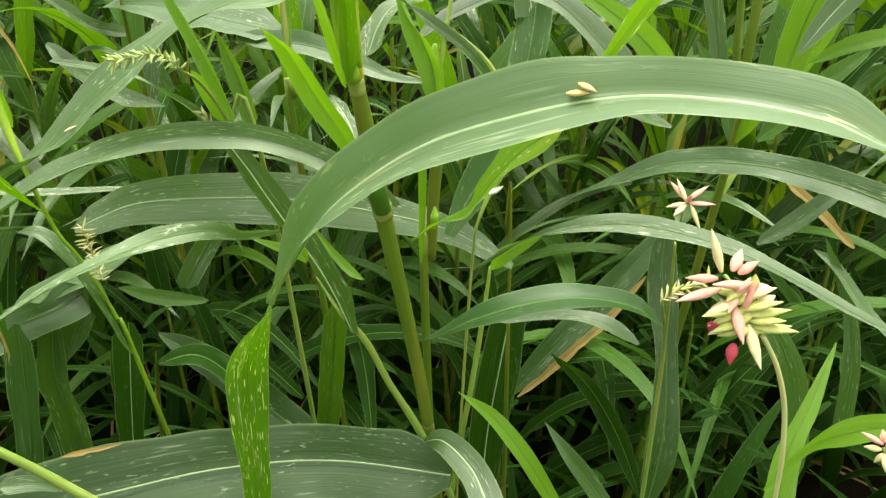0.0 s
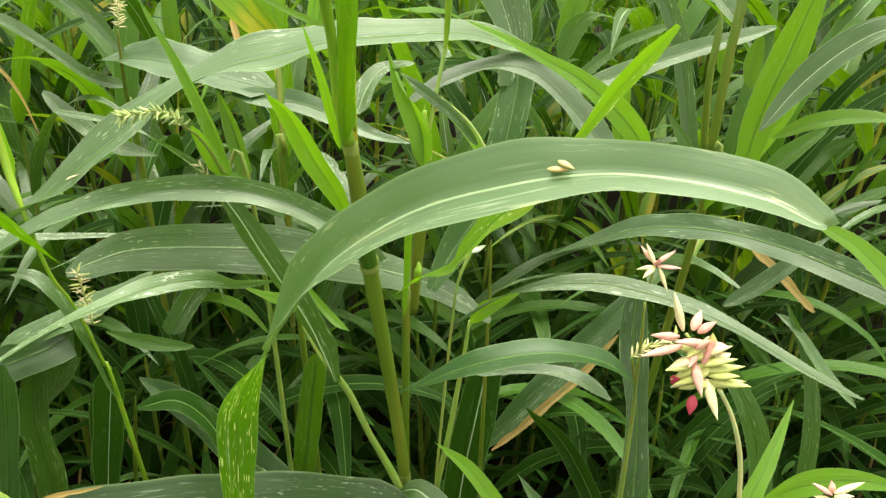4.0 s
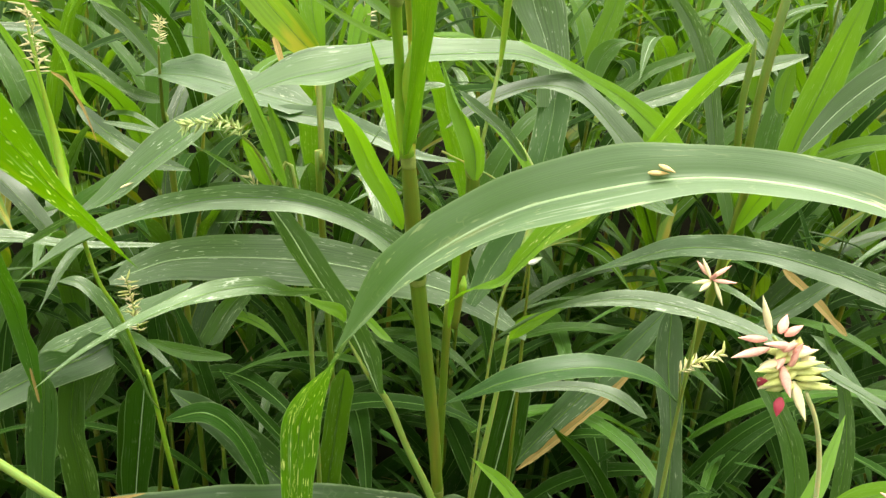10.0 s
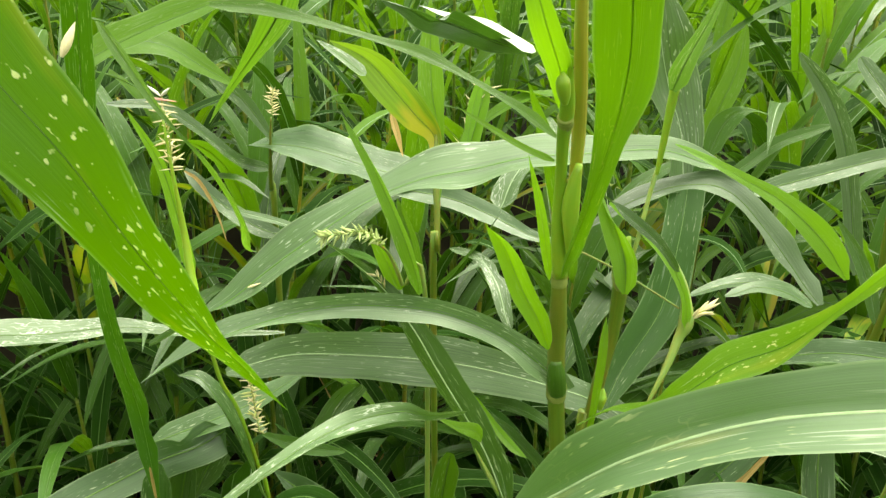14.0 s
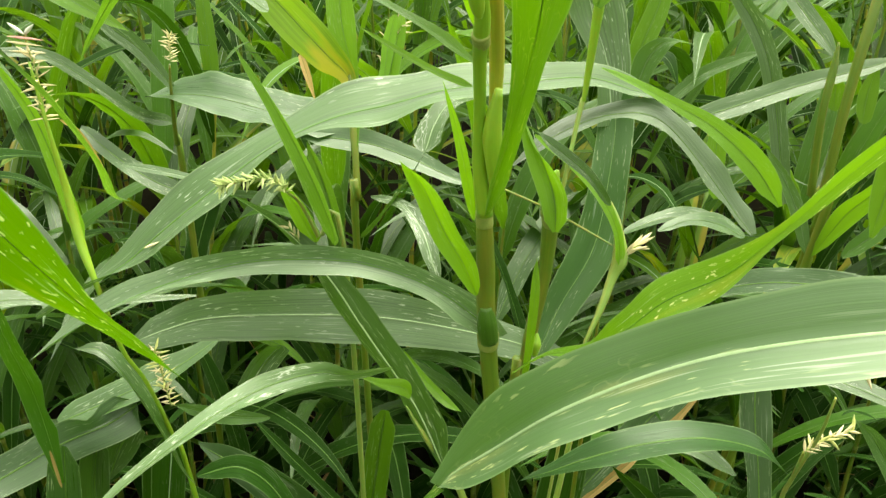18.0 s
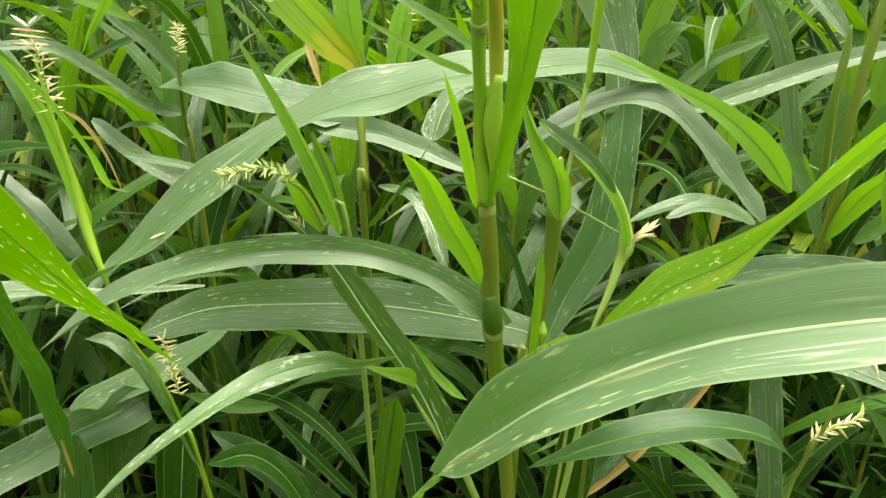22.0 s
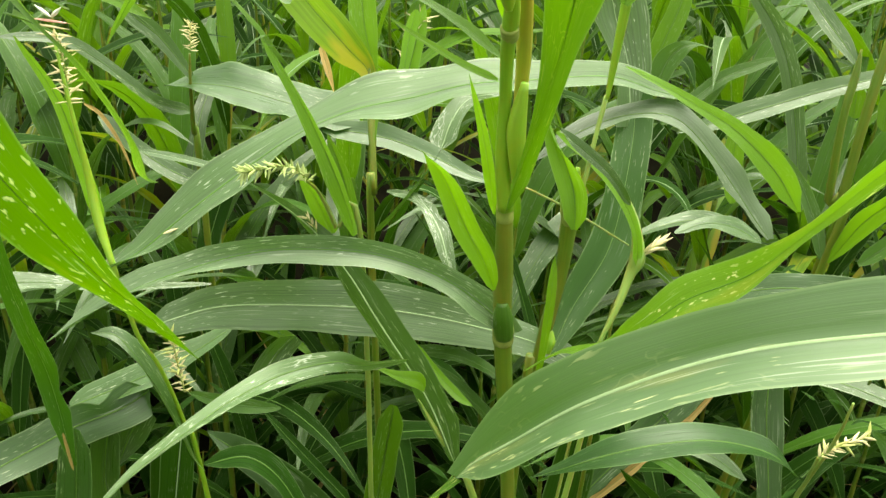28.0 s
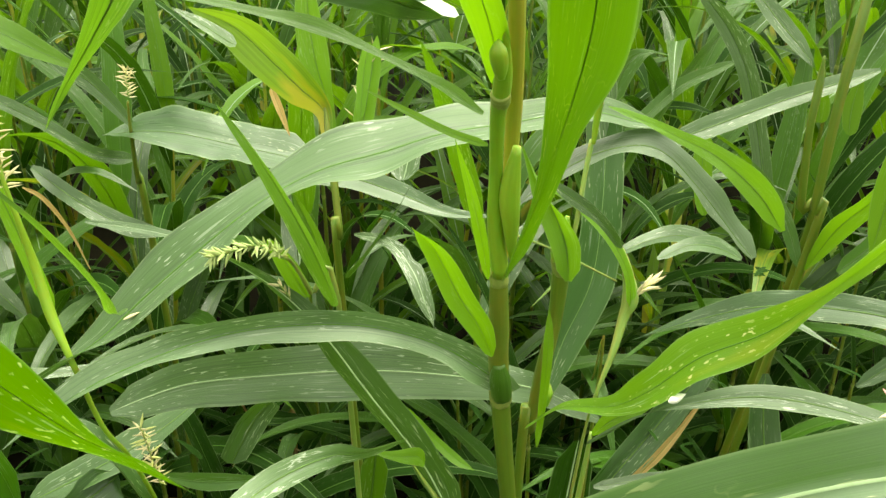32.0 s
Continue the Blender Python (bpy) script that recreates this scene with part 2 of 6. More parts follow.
YELLOW = leaf_material("leaf_yellowing", (0.09, 0.20, 0.012), (0.16, 0.28, 0.016), (0.40, 0.62, 0.02), 0.3, 0.42, 0.42, (0.45, 0.38, 0.1), 0.95)
DRY = leaf_material("leaf_dry", (0.32, 0.19, 0.05), (0.50, 0.34, 0.11), (0.6, 0.4, 0.1), 0.4, 0.6, 0.3, (0.55, 0.40, 0.2))
MID = leaf_material("leaf_mid", (0.050, 0.126, 0.011), (0.088, 0.190, 0.018), (0.26, 0.52, 0.015), 0.8, 0.38, 0.36, sheen=0.6, coat=0.1)
# matte copies of LEAF and YOUNG for the stand behind, the young one darker
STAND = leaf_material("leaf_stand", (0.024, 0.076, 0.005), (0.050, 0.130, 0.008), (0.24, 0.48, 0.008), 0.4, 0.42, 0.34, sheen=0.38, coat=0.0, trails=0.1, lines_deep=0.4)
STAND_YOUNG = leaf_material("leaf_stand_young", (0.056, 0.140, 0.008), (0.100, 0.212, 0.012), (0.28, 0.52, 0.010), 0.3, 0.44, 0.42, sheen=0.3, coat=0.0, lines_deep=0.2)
# darker copy of DARK: shade of the low leaves is put into its colour
SHADE = leaf_material("leaf_painted_shade", (0.010, 0.034, 0.003), (0.020, 0.058, 0.006), (0.10, 0.26, 0.009), 0.12, 0.55, 0.2, sheen=0.08, coat=0.0, trails=0.1)
RIB_WHITE = plain_material("midrib_white", (0.26, 0.37, 0.18), (0.37, 0.48, 0.28), 120, 0.42, 0.1)
RIB_GREEN = leaf_material("midrib_green", (0.07, 0.150, 0.022), (0.11, 0.20, 0.036), (0.24, 0.48, 0.03), 0.0, 0.42, 0.35, sheen=0.5)
RIB_DARK = leaf_material("midrib_soft", (0.055, 0.15, 0.012), (0.085, 0.20, 0.018), (0.24, 0.50, 0.012), 0.0, 0.42, 0.35, sheen=0.5)
CANE = stem_material("cane_green", (0.085, 0.150, 0.013), (0.140, 0.215, 0.021), (0.26, 0.22, 0.038))
CANE_YELLOW = stem_material("cane_yellow", (0.24, 0.30, 0.03), (0.38, 0.40, 0.045), (0.52, 0.33, 0.06))
SHEATH = stem_material("sheath_green", (0.15, 0.29, 0.018), (0.22, 0.38, 0.028), (0.32, 0.44, 0.040))
NODE = plain_material("node_band", (0.17, 0.23, 0.045), (0.28, 0.31, 0.08), 200, 0.5)
STALK = stem_material("stalk_thin", (0.17, 0.28, 0.05), (0.26, 0.36, 0.08), (0.36, 0.34, 0.10))
STALK_PALE = stem_material("stalk_pale", (0.48, 0.55, 0.24), (0.60, 0.65, 0.34), (0.60, 0.60, 0.30))
CREAM = plain_material("spikelet_cream", (0.60, 0.50, 0.27), (0.78, 0.69, 0.45), 260, 0.55)
PINK = plain_material("spikelet_pink", (0.66, 0.24, 0.22), (0.80, 0.48, 0.40), 260, 0.5)
GREENISH = plain_material("spikelet_green", (0.38, 0.42, 0.10), (0.62, 0.60, 0.27), 260, 0.5)
GREEN_SPIKE = plain_material("spikelet_leaf_green", (0.28, 0.37, 0.10), (0.50, 0.54, 0.26), 260, 0.5)
CRIMSON = plain_material("spikelet_crimson", (0.40, 0.03, 0.07), (0.55, 0.07, 0.12), 260, 0.5)
# sky glint on a leaf edge, put into the colour as white
EDGE_GLINT = leaf_material("leaf_edge_glint", (0.34, 0.42, 0.30), (0.58, 0.64, 0.54), (0.4, 0.5, 0.3), 0.5, 0.3, 0.15, (0.7, 0.72, 0.66), sheen=1.0, coat=0.6, trails=0.0)
PALE_HUSK = plain_material("husk_white", (0.70, 0.70, 0.58), (0.82, 0.82, 0.74), 260, 0.5)
HUSK = plain_material("husk_tan", (0.55, 0.36, 0.14), (0.72, 0.52, 0.26), 260, 0.55)
# near black: the dark of the gaps between leaves is put into this colour
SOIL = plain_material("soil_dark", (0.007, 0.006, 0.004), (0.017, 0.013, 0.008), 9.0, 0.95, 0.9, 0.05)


# ---- builders ----
def part(name, mesh, material, parent, label=""):
    """One mesh object under a thing or under a part."""
    if isinstance(mesh, bmesh.types.BMesh):
        me = bpy.data.meshes.new(name)
        mesh.to_mesh(me)
        mesh.free()
        mesh = me
    if not mesh.materials:
        mesh.materials.append(material)
    ob = new(name, mesh)
    ob.parent = parent
    if parent is not None:
        ob.matrix_parent_inverse = parent.matrix_basis.inverted() if parent.parent is None else Matrix()
    return tagged(ob, label)


def thing(name, at, label, category, group=""):
    ob = new(name)
    ob.empty_display_size = 0.05
    ob.matrix_basis = Matrix.Translation(at)
    return tagged(ob, label, category, group)


def smooth_line(rows, steps):
    """A smooth curve through rows of any numbers."""
    a = np.array(rows, float)
    a = np.vstack([2 * a[0] - a[1], a, 2 * a[-1] - a[-2]])
    out = []
    for i in range(1, len(a) - 2):
        p0, p1, p2, p3 = a[i - 1:i + 3]
        for t in np.arange(steps) / steps:
            out.append(0.5 * (2 * p1 + (p2 - p0) * t + (2 * p0 - 5 * p1 + 4 * p2 - p3) * t * t + (3 * p1 - p0 - 3 * p2 + p3) * t ** 3))
    out.append(a[-2])
    return np.array(out)


def surface(name, grid, uvs, closed=False):
    """A smooth sheet from rows of points, with its UV map."""
    n, m = len(grid), len(grid[0])
    faces, corner = [], []
    for i in range(n - 1):
        for j in range(m if closed else m - 1):
            k = (j + 1) % m
            faces.append((i * m + j, i * m + k, (i + 1) * m + k, (i + 1) * m + j))
            wrap = uvs[i][j][0] + 1.0 / m if closed and k == 0 else None
            for r, c in ((i, j), (i, k), (i + 1, k), (i + 1, j)):
                u, v = uvs[r][c]
                corner.append((wrap if wrap is not None and c == k else u, v))
    me = bpy.data.meshes.new(name)
    me.from_pydata([tuple(p) for row in grid for p in row], [], faces)
    layer = me.uv_layers.new(name="UVMap")
    layer.data.foreach_set("uv", np.array(corner, np.float32).ravel())
    me.polygons.foreach_set("use_smooth", np.ones(len(faces), bool))
    me.update()
    return me


def blade_meshes(rows, fold=0.22, wave=0.075, rib=0.0008, steps=7, across=8, seed=0, bites=(), taper=0.3):
    """A leaf blade along rows of centre and half-width vector, and the midrib that runs along it."""
    rng = np.random.RandomState(seed)
    line = smooth_line(rows, steps)
    c, w = line[:, :3], line[:, 3:]
    tangent = np.gradient(c, axis=0)
    tangent /= np.linalg.norm(tangent, axis=1)[:, None] + 1e-9
    half = np.linalg.norm(w, axis=1)
    half = np.maximum(half, 0.0004)
    side = w / (np.linalg.norm(w, axis=1)[:, None] + 1e-9)
    normal = np.cross(tangent, side)
    if normal[:, 2].sum() - 0.6 * normal[:, 1].sum() < 0:
        normal = -normal
    normal /= np.linalg.norm(normal, axis=1)[:, None] + 1e-9
    run = np.r_[0, np.cumsum(np.linalg.norm(np.diff(c, axis=0), axis=1))]
    if taper:
        half *= np.minimum(1, taper + (1 - taper) * run / (0.09 * run[-1])) * np.minimum(1, taper + (1 - taper) * (run[-1] - run) / (0.06 * run[-1]))
    f1, f2, p1, p2 = rng.uniform(45, 75), rng.uniform(90, 150), rng.uniform(0, 6), rng.uniform(0, 6)
    grid, uvs = [], []
    for i in range(len(c)):
        row, uv = [], []
        for j in range(across + 1):
            s = 2 * j / across - 1
            lift = fold * half[i] * (abs(s) ** 0.8 - 0.45)
            ripple = wave * half[i] * s * s * (math.sin(f1 * run[i] + p1 + (2 if s > 0 else 0)) + 0.5 * math.sin(f2 * run[i] + p2 + s))
            edge = 1 + 0.025 * math.sin(f2 * 0.7 * run[i] + p1 * s) * abs(s)
            for f, way, deep, wide in bites:
                if s * way > 0:
                    edge *= 1 - deep * math.exp(-((i / len(c) - f) / wide) ** 4) * (0.8 + 0.2 * math.sin(400 * run[i] + p2))
            row.append(c[i] + side[i] * half[i] * s * edge + normal[i] * (lift + ripple))
            uv.append((0.5 + 0.5 * s, run[i]))
        grid.append(row)
        uvs.append(uv)
    blade = surface("leaf", grid, uvs)
    ribs, ruv = [], []
    for i in range(len(c)):
        r = rib * min(1.0, half[i] / 0.010) * (0.45 + 0.55 * min(1.0, half[i] / 0.016))
        base = c[i] - normal[i] * (0.45 * fold * half[i] - 0.0002)
        ribs.append([base + side[i] * r * a + normal[i] * r * b for a, b in ((-1, 0.0), (-0.5, 0.34), (0.5, 0.34), (1, 0.0), (0.5, -0.75), (-0.5, -0.75))])
        ruv.append([(k / 6, run[i]) for k in range(6)])
    return blade, surface("midrib", ribs, ruv, True)


blade_count = [0]


def blade(plant, material, rows, rib_material=None, label="", **kw):
    """A leaf with its midrib, on a plant."""
    blade_count[0] += 1
    sheet, rib = blade_meshes(rows, seed=blade_count[0], **kw)
    leaf = part("leaf", sheet, material, plant, label)
    part("midrib", rib, rib_material or RIB_GREEN, leaf)
    return leaf


def tube_mesh(name, rows, sides=10, steps=6, seed=0):
    """A round stem along rows of centre and radius."""
    line = smooth_line(rows, steps)
    c, r = line[:, :3], line[:, 3]
    t = np.gradient(c, axis=0)
    t /= np.linalg.norm(t, axis=1)[:, None] + 1e-9
    u = np.cross(t, (0.3, 1.0, 0.1))
    u /= np.linalg.norm(u, axis=1)[:, None] + 1e-9
    v = np.cross(t, u)
    run = np.r_[0, np.cumsum(np.linalg.norm(np.diff(c, axis=0), axis=1))]
    c, r, u, v = (np.concatenate([a[:1], a, a[-1:]]) for a in (c, r, u, v))
    run = np.r_[run[0], run, run[-1]]
    r[0] = r[-1] = 1e-5
    grid = [[c[i] + r[i] * (math.cos(a) * u[i] + math.sin(a) * v[i]) for a in np.arange(sides) * 2 * math.pi / sides] for i in range(len(c))]
    return surface(name, grid, [[(j / sides, run[i]) for j in range(sides)] for i in range(len(c))], True)


def tube(plant, name, material, rows, label="", **kw):
    return part(name, tube_mesh(name, rows, **kw), material, plant, label)


def joint(plant, at, along, r):
    """A pale swollen band where a sheath begins on a cane."""
    a = Vector(along).normalized() * r
    p = Vector(at)
    rows = [(*(p - a * 0.9), r * 0.96), (*(p - a * 0.4), r * 1.03), (*(p + a * 0.1), r * 1.0), (*(p + a * 0.5), r * 1.05), (*(p + a * 0.9), r * 0.97)]
    return part("node", tube_mesh("node", rows, 12, 3), NODE, plant)


def spindle(length, r):
    """A husk: pointed at both ends, fuller below the middle, with a crease."""
    rings = ((0.0, 0.3), (0.16, 0.75), (0.36, 1.0), (0.58, 0.86), (0.8, 0.47), (1.0, 0.03))
    grid, uvs = [], []
    for h, k in rings:
        grid.append([(k * r * math.cos(a) * (0.85 if j % 3 == 0 else 1), k * r * 0.6 * math.sin(a), h * length) for j, a in enumerate(np.arange(9) * 2 * math.pi / 9)])
        uvs.append([(j / 9, h) for j in range(9)])
    return surface("spikelet", grid, uvs, True)


husks = {}


def head(plant, path, count, length, splay, material, seed=0, r=0.0013, stalk=True, name="seed_head", spread=0.0, mats=None, label=""):
    """A flower spike: spikelets set round a thin axis."""
    rng = random.Random(seed)
    line = smooth_line([(*p, 0) for p in path], 8)[:, :3]
    axis = tube(plant, name, STALK, [(*p, 0.0006) for p in path], label, sides=6, steps=4)
    for k in range(count):
        f = (k + 0.5) / count * (len(line) - 1.001)
        i = int(f)
        p = Vector(line[i] + (line[i + 1] - line[i]) * (f - i))
        d = Vector(line[i + 1] - line[i]).normalized()
        turn = k * 2.4 + rng.uniform(-0.4, 0.4)
        out = d.orthogonal().normalized()
        out.rotate(Matrix.Rotation(turn, 3, d))
        s = splay * rng.uniform(0.55, 1.35)
        way = (d * math.cos(s) + out * math.sin(s)).normalized()
        m = mats[k % len(mats)] if mats else material
        big = round(length * (1.0, 0.85, 1.15)[k % 3], 5)
        key = (big, r, m.name)
        if key not in husks:
            husks[key] = spindle(big, r * big / length)
        ob = part("spikelet", husks[key], m, axis)
        ob.matrix_basis = Matrix.Translation(p + out * spread * rng.random()) @ way.to_track_quat("Z", "Y").to_matrix().to_4x4() @ pose(0, 0, 0, 0, 0, rng.uniform(0, 360))
    return axis


def spikelet(axis, at, tip, r, material):
    """One husk from its foot to its tip."""
    way = Vector(tip) - Vector(at)
    ob = part("spikelet", spindle(way.length, r), material, axis)
    ob.matrix_basis = Matrix.Translation(at) @ way.to_track_quat("Z", "Y").to_matrix().to_4x4()
    return ob


def husk_on(at, way, length, r, material, label):
    """A loose dry husk that has fallen on a leaf."""
    me = spindle(length, r)
    me.materials.append(material)
    ob = new("fallen_husk", me)
    ob.matrix_basis = Matrix.Translation(at) @ Vector(way).to_track_quat("Z", "Y").to_matrix().to_4x4()
    return tagged(ob, label, "husk")


# ---- the ground ----
def ground_mesh():
    grid, uvs = [], []
    xs = np.r_[-3000, -300, -40, -10, np.linspace(-4, 4, 60), 10, 40, 300, 3000]
    ys = np.r_[-3000, -300, -40, -8, np.linspace(-2, 7, 66), 12, 40, 300, 3000]
    for y in ys:
        grid.append([(x, y, 0.035 * noise.noise(Vector((x * 2.3, y * 2.3, 0))) + 0.012 * noise.noise(Vector((x * 11, y * 11, 3))) if abs(x) < 5 and -3 < y < 8 else 0.0) for x in xs])
        uvs.append([(x, y) for x in xs])
    return surface("ground", grid, uvs)


tagged(part("ground", ground_mesh(), SOIL, None), "near-black soil under the dense grass", "soil", kind="structure")


# the main cane with its leaves
main = thing("grass_plant", (0.03, 0.62, 0), "tall green grass plant with arching broad leaves", "grass plant", "grass plants")
tube(main, "cane", CANE, [(0.03, 0.62, 0, 0.0075), (0.005, 0.56, 0.35, 0.0064), (-0.014, 0.525, 0.673, 0.0056), (-0.0448, 0.4876, 0.9313, 0.0064), (-0.0504, 0.4741, 0.9904, 0.0061), (-0.0545, 0.4625, 1.032, 0.005)], sides=12, label="green cane with a yellow blush")
joint(main, (-0.0444, 0.4869, 0.9299), (-0.004, -0.0092, 0.0461), 0.0073)
joint(main, (-0.0545, 0.4625, 1.032), (-0.0042, -0.002, 0.0383), 0.0053)
joint(main, (-0.0652, 0.4264, 1.1443), (-0.0071, -0.0295, 0.0337), 0.0045)
joint(main, (-0.014, 0.525, 0.673), (-0.02, -0.03, 0.2), 0.0058)
blade(main, STRIPED, [(-0.035, 0.4883, 0.9307, 0.0117, 0.0066, 0.0068), (-0.0797, 0.4917, 0.9648, 0.0053, 0.0044, 0.0059), (-0.1223, 0.4901, 0.9832, 0.0006, 0.0043, 0.0078), (-0.162, 0.4914, 0.9864, -0.0026, 0.0042, 0.0085), (-0.2076, 0.4962, 0.9803, -0.0039, 0.0047, 0.0068), (-0.2575, 0.5034, 0.9626, -0.0036, 0.0087, 0.0036), (-0.3095, 0.5051, 0.9375, -0.0017, 0.011, 0.002), (-0.3594, 0.4926, 0.9024, 0, 0.0019, 0.0001)], RIB_DARK, fold=0.6, label="arching dark green leaf with pale scrapes")
blade(main, ARCH, [(0.1055, 0.613, 1.0608, 0.0023, 0.006, -0.0012), (0.0665, 0.608, 1.0718, 0.0029, 0.0109, 0.0029), (0.0263, 0.598, 1.0835, 0.0035, 0.0151, 0.0055), (-0.0334, 0.571, 1.0853, 0.0029, 0.0183, 0.0049), (-0.0763, 0.5638, 1.0823, 0.0014, 0.0233, 0.0069), (-0.1151, 0.5614, 1.0719, -0.0012, 0.0272, 0.0076), (-0.1554, 0.5586, 1.0618, -0.0043, 0.0277, 0.0041), (-0.1939, 0.5515, 1.0438, -0.008, 0.0249, -0.0008), (-0.2343, 0.5439, 1.0146, -0.0135, 0.0209, 0.0011), (-0.271, 0.536, 0.9849, -0.0148, 0.0153, 0.0016), (-0.2984, 0.5292, 0.961, -0.0097, 0.0091, -0.002), (-0.3288, 0.5184, 0.943, -0.0051, 0.0034, -0.0063), (-0.3548, 0.5045, 0.9304, -0.0011, -0.001, -0.008)], RIB_DARK, wave=0.07)
blade(main, YOUNG, [(0.1918, 0.5986, 0.9836, 0.0086, 0.0031, 0.0005), (0.1629, 0.5904, 1.0182, 0.0112, 0.0058, 0.0033), (0.122, 0.5809, 1.0515, 0.0071, 0.0051, 0.0038), (0.0833, 0.5652, 1.0734, 0.0024, 0.0034, 0.0031), (0.048, 0.548, 1.0922, -0.0005, 0.0028, 0.0026), (0.022, 0.5383, 1.1042, -0.0003, 0.0015, 0.0014)], rib=0.0004)
blade(main, STRIPED, [(0.1888, 0.6248, 0.9458, 0.0142, 0.0133, -0.0035), (0.1314, 0.6168, 1.0114, 0.0143, 0.0157, -0.002), (0.085, 0.6009, 1.0531, 0.0102, 0.0157, 0.0013), (0.0448, 0.5882, 1.0593, 0.0025, 0.0141, 0.0029), (0.0069, 0.5774, 1.0478, -0.0016, 0.0112, 0.0013), (-0.027, 0.566, 1.0253, -0.0009, 0.0038, 0.0002)])
blade(main, YOUNG, [(-0.1046, 0.4329, 1.0791, -0.0003, 0.0001, 0.0003), (-0.0924, 0.4413, 1.0612, -0.0061, -0.0009, 0.0002), (-0.0779, 0.4469, 1.029, -0.0081, -0.0015, -0.0004), (-0.0657, 0.4507, 1.0061, -0.0067, -0.0017, -0.0011), (-0.0565, 0.4587, 0.9813, -0.0021, -0.0012, -0.0014)], fold=0.5, rib=0.0004)
blade(main, BLADE, [(-0.0561, 0.4401, 1.0436, -0.0055, -0.0042, -0.0034), (-0.0503, 0.4012, 1.1042, -0.0049, -0.0008, -0.0011), (-0.0466, 0.3851, 1.1456, -0.0067, 0.0028, 0.0034), (-0.0482, 0.3592, 1.1832, -0.0124, 0.0048, 0.005), (-0.0522, 0.3422, 1.2112, -0.0135, 0.0038, 0.0025), (-0.0586, 0.3245, 1.2402, -0.0135, 0.0025, 0), (-0.0652, 0.3108, 1.2681, -0.0111, 0.0009, -0.0019)], RIB_DARK, fold=0.5, rib=0.0003)
blade(main, YOUNG, [(-0.0642, 0.4301, 1.1444, -0.0032, 0.001, -0.0003), (-0.0718, 0.4132, 1.172, -0.0068, 0.0023, 0), (-0.0824, 0.3966, 1.1979, -0.0073, 0.0025, 0), (-0.0904, 0.3935, 1.2194, -0.0054, 0.0022, 0.0006), (-0.0999, 0.3847, 1.2462, -0.0017, 0.0005, -0.0001)], rib=0.0004)
blade(main, MID, [(-0.0643, 0.4788, 1.1203, 0.0021, 0.004, 0.002), (-0.0889, 0.467, 1.1399, 0.0022, 0.0031, 0.0014), (-0.1189, 0.4564, 1.1577, 0.0011, 0.0026, 0.0006), (-0.1458, 0.4531, 1.1705, 0.0017, 0.003, 0.0025), (-0.1758, 0.45, 1.1787, 0.001, 0.0022, 0.0012), (-0.2063, 0.449, 1.1858, 0.0005, 0.0022, 0.0019), (-0.2375, 0.4517, 1.1908, 0.0004, 0.0024, 0.0034), (-0.2657, 0.4504, 1.1915, 0.0001, 0.0021, 0.0041)], rib=0.0004)
blade(main, DARK, [(-0.084, 0.4465, 1.1754, 0.0028, -0.0001, 0.0002), (-0.104, 0.4303, 1.1822, 0.0041, -0.0002, 0.0044), (-0.1178, 0.4183, 1.1889, 0.004, -0.0004, 0.0057), (-0.1319, 0.4125, 1.1942, 0.0045, 0.0001, 0.0063), (-0.139, 0.4078, 1.1944, 0.0062, -0.0002, 0.0024), (-0.1483, 0.4037, 1.2, 0.0059, -0.0003, 0.0006), (-0.1599, 0.4016, 1.204, 0.005, -0.0003, -0.0006)], fold=0.35)
# added strip: the sky's reflection along the leaf edge, painted white
blade(main, EDGE_GLINT, [(-0.148, 0.4467, 1.1973, -0.0016, 0.006, -0.0003), (-0.1296, 0.4417, 1.193, -0.0004, 0.0058, 0.0003), (-0.1121, 0.4359, 1.1906, 0.0009, 0.0052, 0.0016), (-0.0972, 0.4315, 1.1849, 0.002, 0.0037, 0.0014), (-0.0854, 0.4266, 1.1793, 0.0032, 0.0019, 0.0014)], fold=0.1, rib=0.0002, label="leaf edge strip with the sky glint painted white")
blade(main, YOUNG, [(-0.0673, 0.4415, 1.1168, 0.0004, 0.0013, 0.0018), (-0.0858, 0.4363, 1.1252, 0.0003, 0.0012, 0.0016), (-0.1059, 0.435, 1.136, 0.0003, 0.001, 0.0014), (-0.1246, 0.4321, 1.1472, -0.0001, 0.0002, 0.0002)], RIB_GREEN, rib=0.0004)
blade(main, YOUNG, [(-0.082, 0.4507, 1.1167, -0.0003, 0.0001, 0), (-0.0732, 0.4526, 1.0884, -0.0026, 0.0007, -0.0003), (-0.0664, 0.4538, 1.0595, -0.0033, 0.0009, -0.0004), (-0.0611, 0.4585, 1.0328, -0.0016, 0.0004, -0.0002)], rib=0.0004)
tube(main, "bud", SHEATH, [(-0.0677, 0.4127, 1.1563, 0.0015), (-0.0686, 0.412, 1.161, 0.0033), (-0.0703, 0.4083, 1.1687, 0.0038), (-0.071, 0.4066, 1.1739, 0.0008)])
tube(main, "cane", CANE_YELLOW, [(-0.0532, 0.465, 1.03, 0.0036), (-0.0534, 0.4603, 1.0683, 0.0034), (-0.0535, 0.4544, 1.1018, 0.0035), (-0.0554, 0.4441, 1.1337, 0.0041), (-0.0607, 0.4213, 1.1721, 0.0038), (-0.0644, 0.4083, 1.196, 0.0035), (-0.0679, 0.3962, 1.2254, 0.0028)], label="yellow cane with an orange blush")
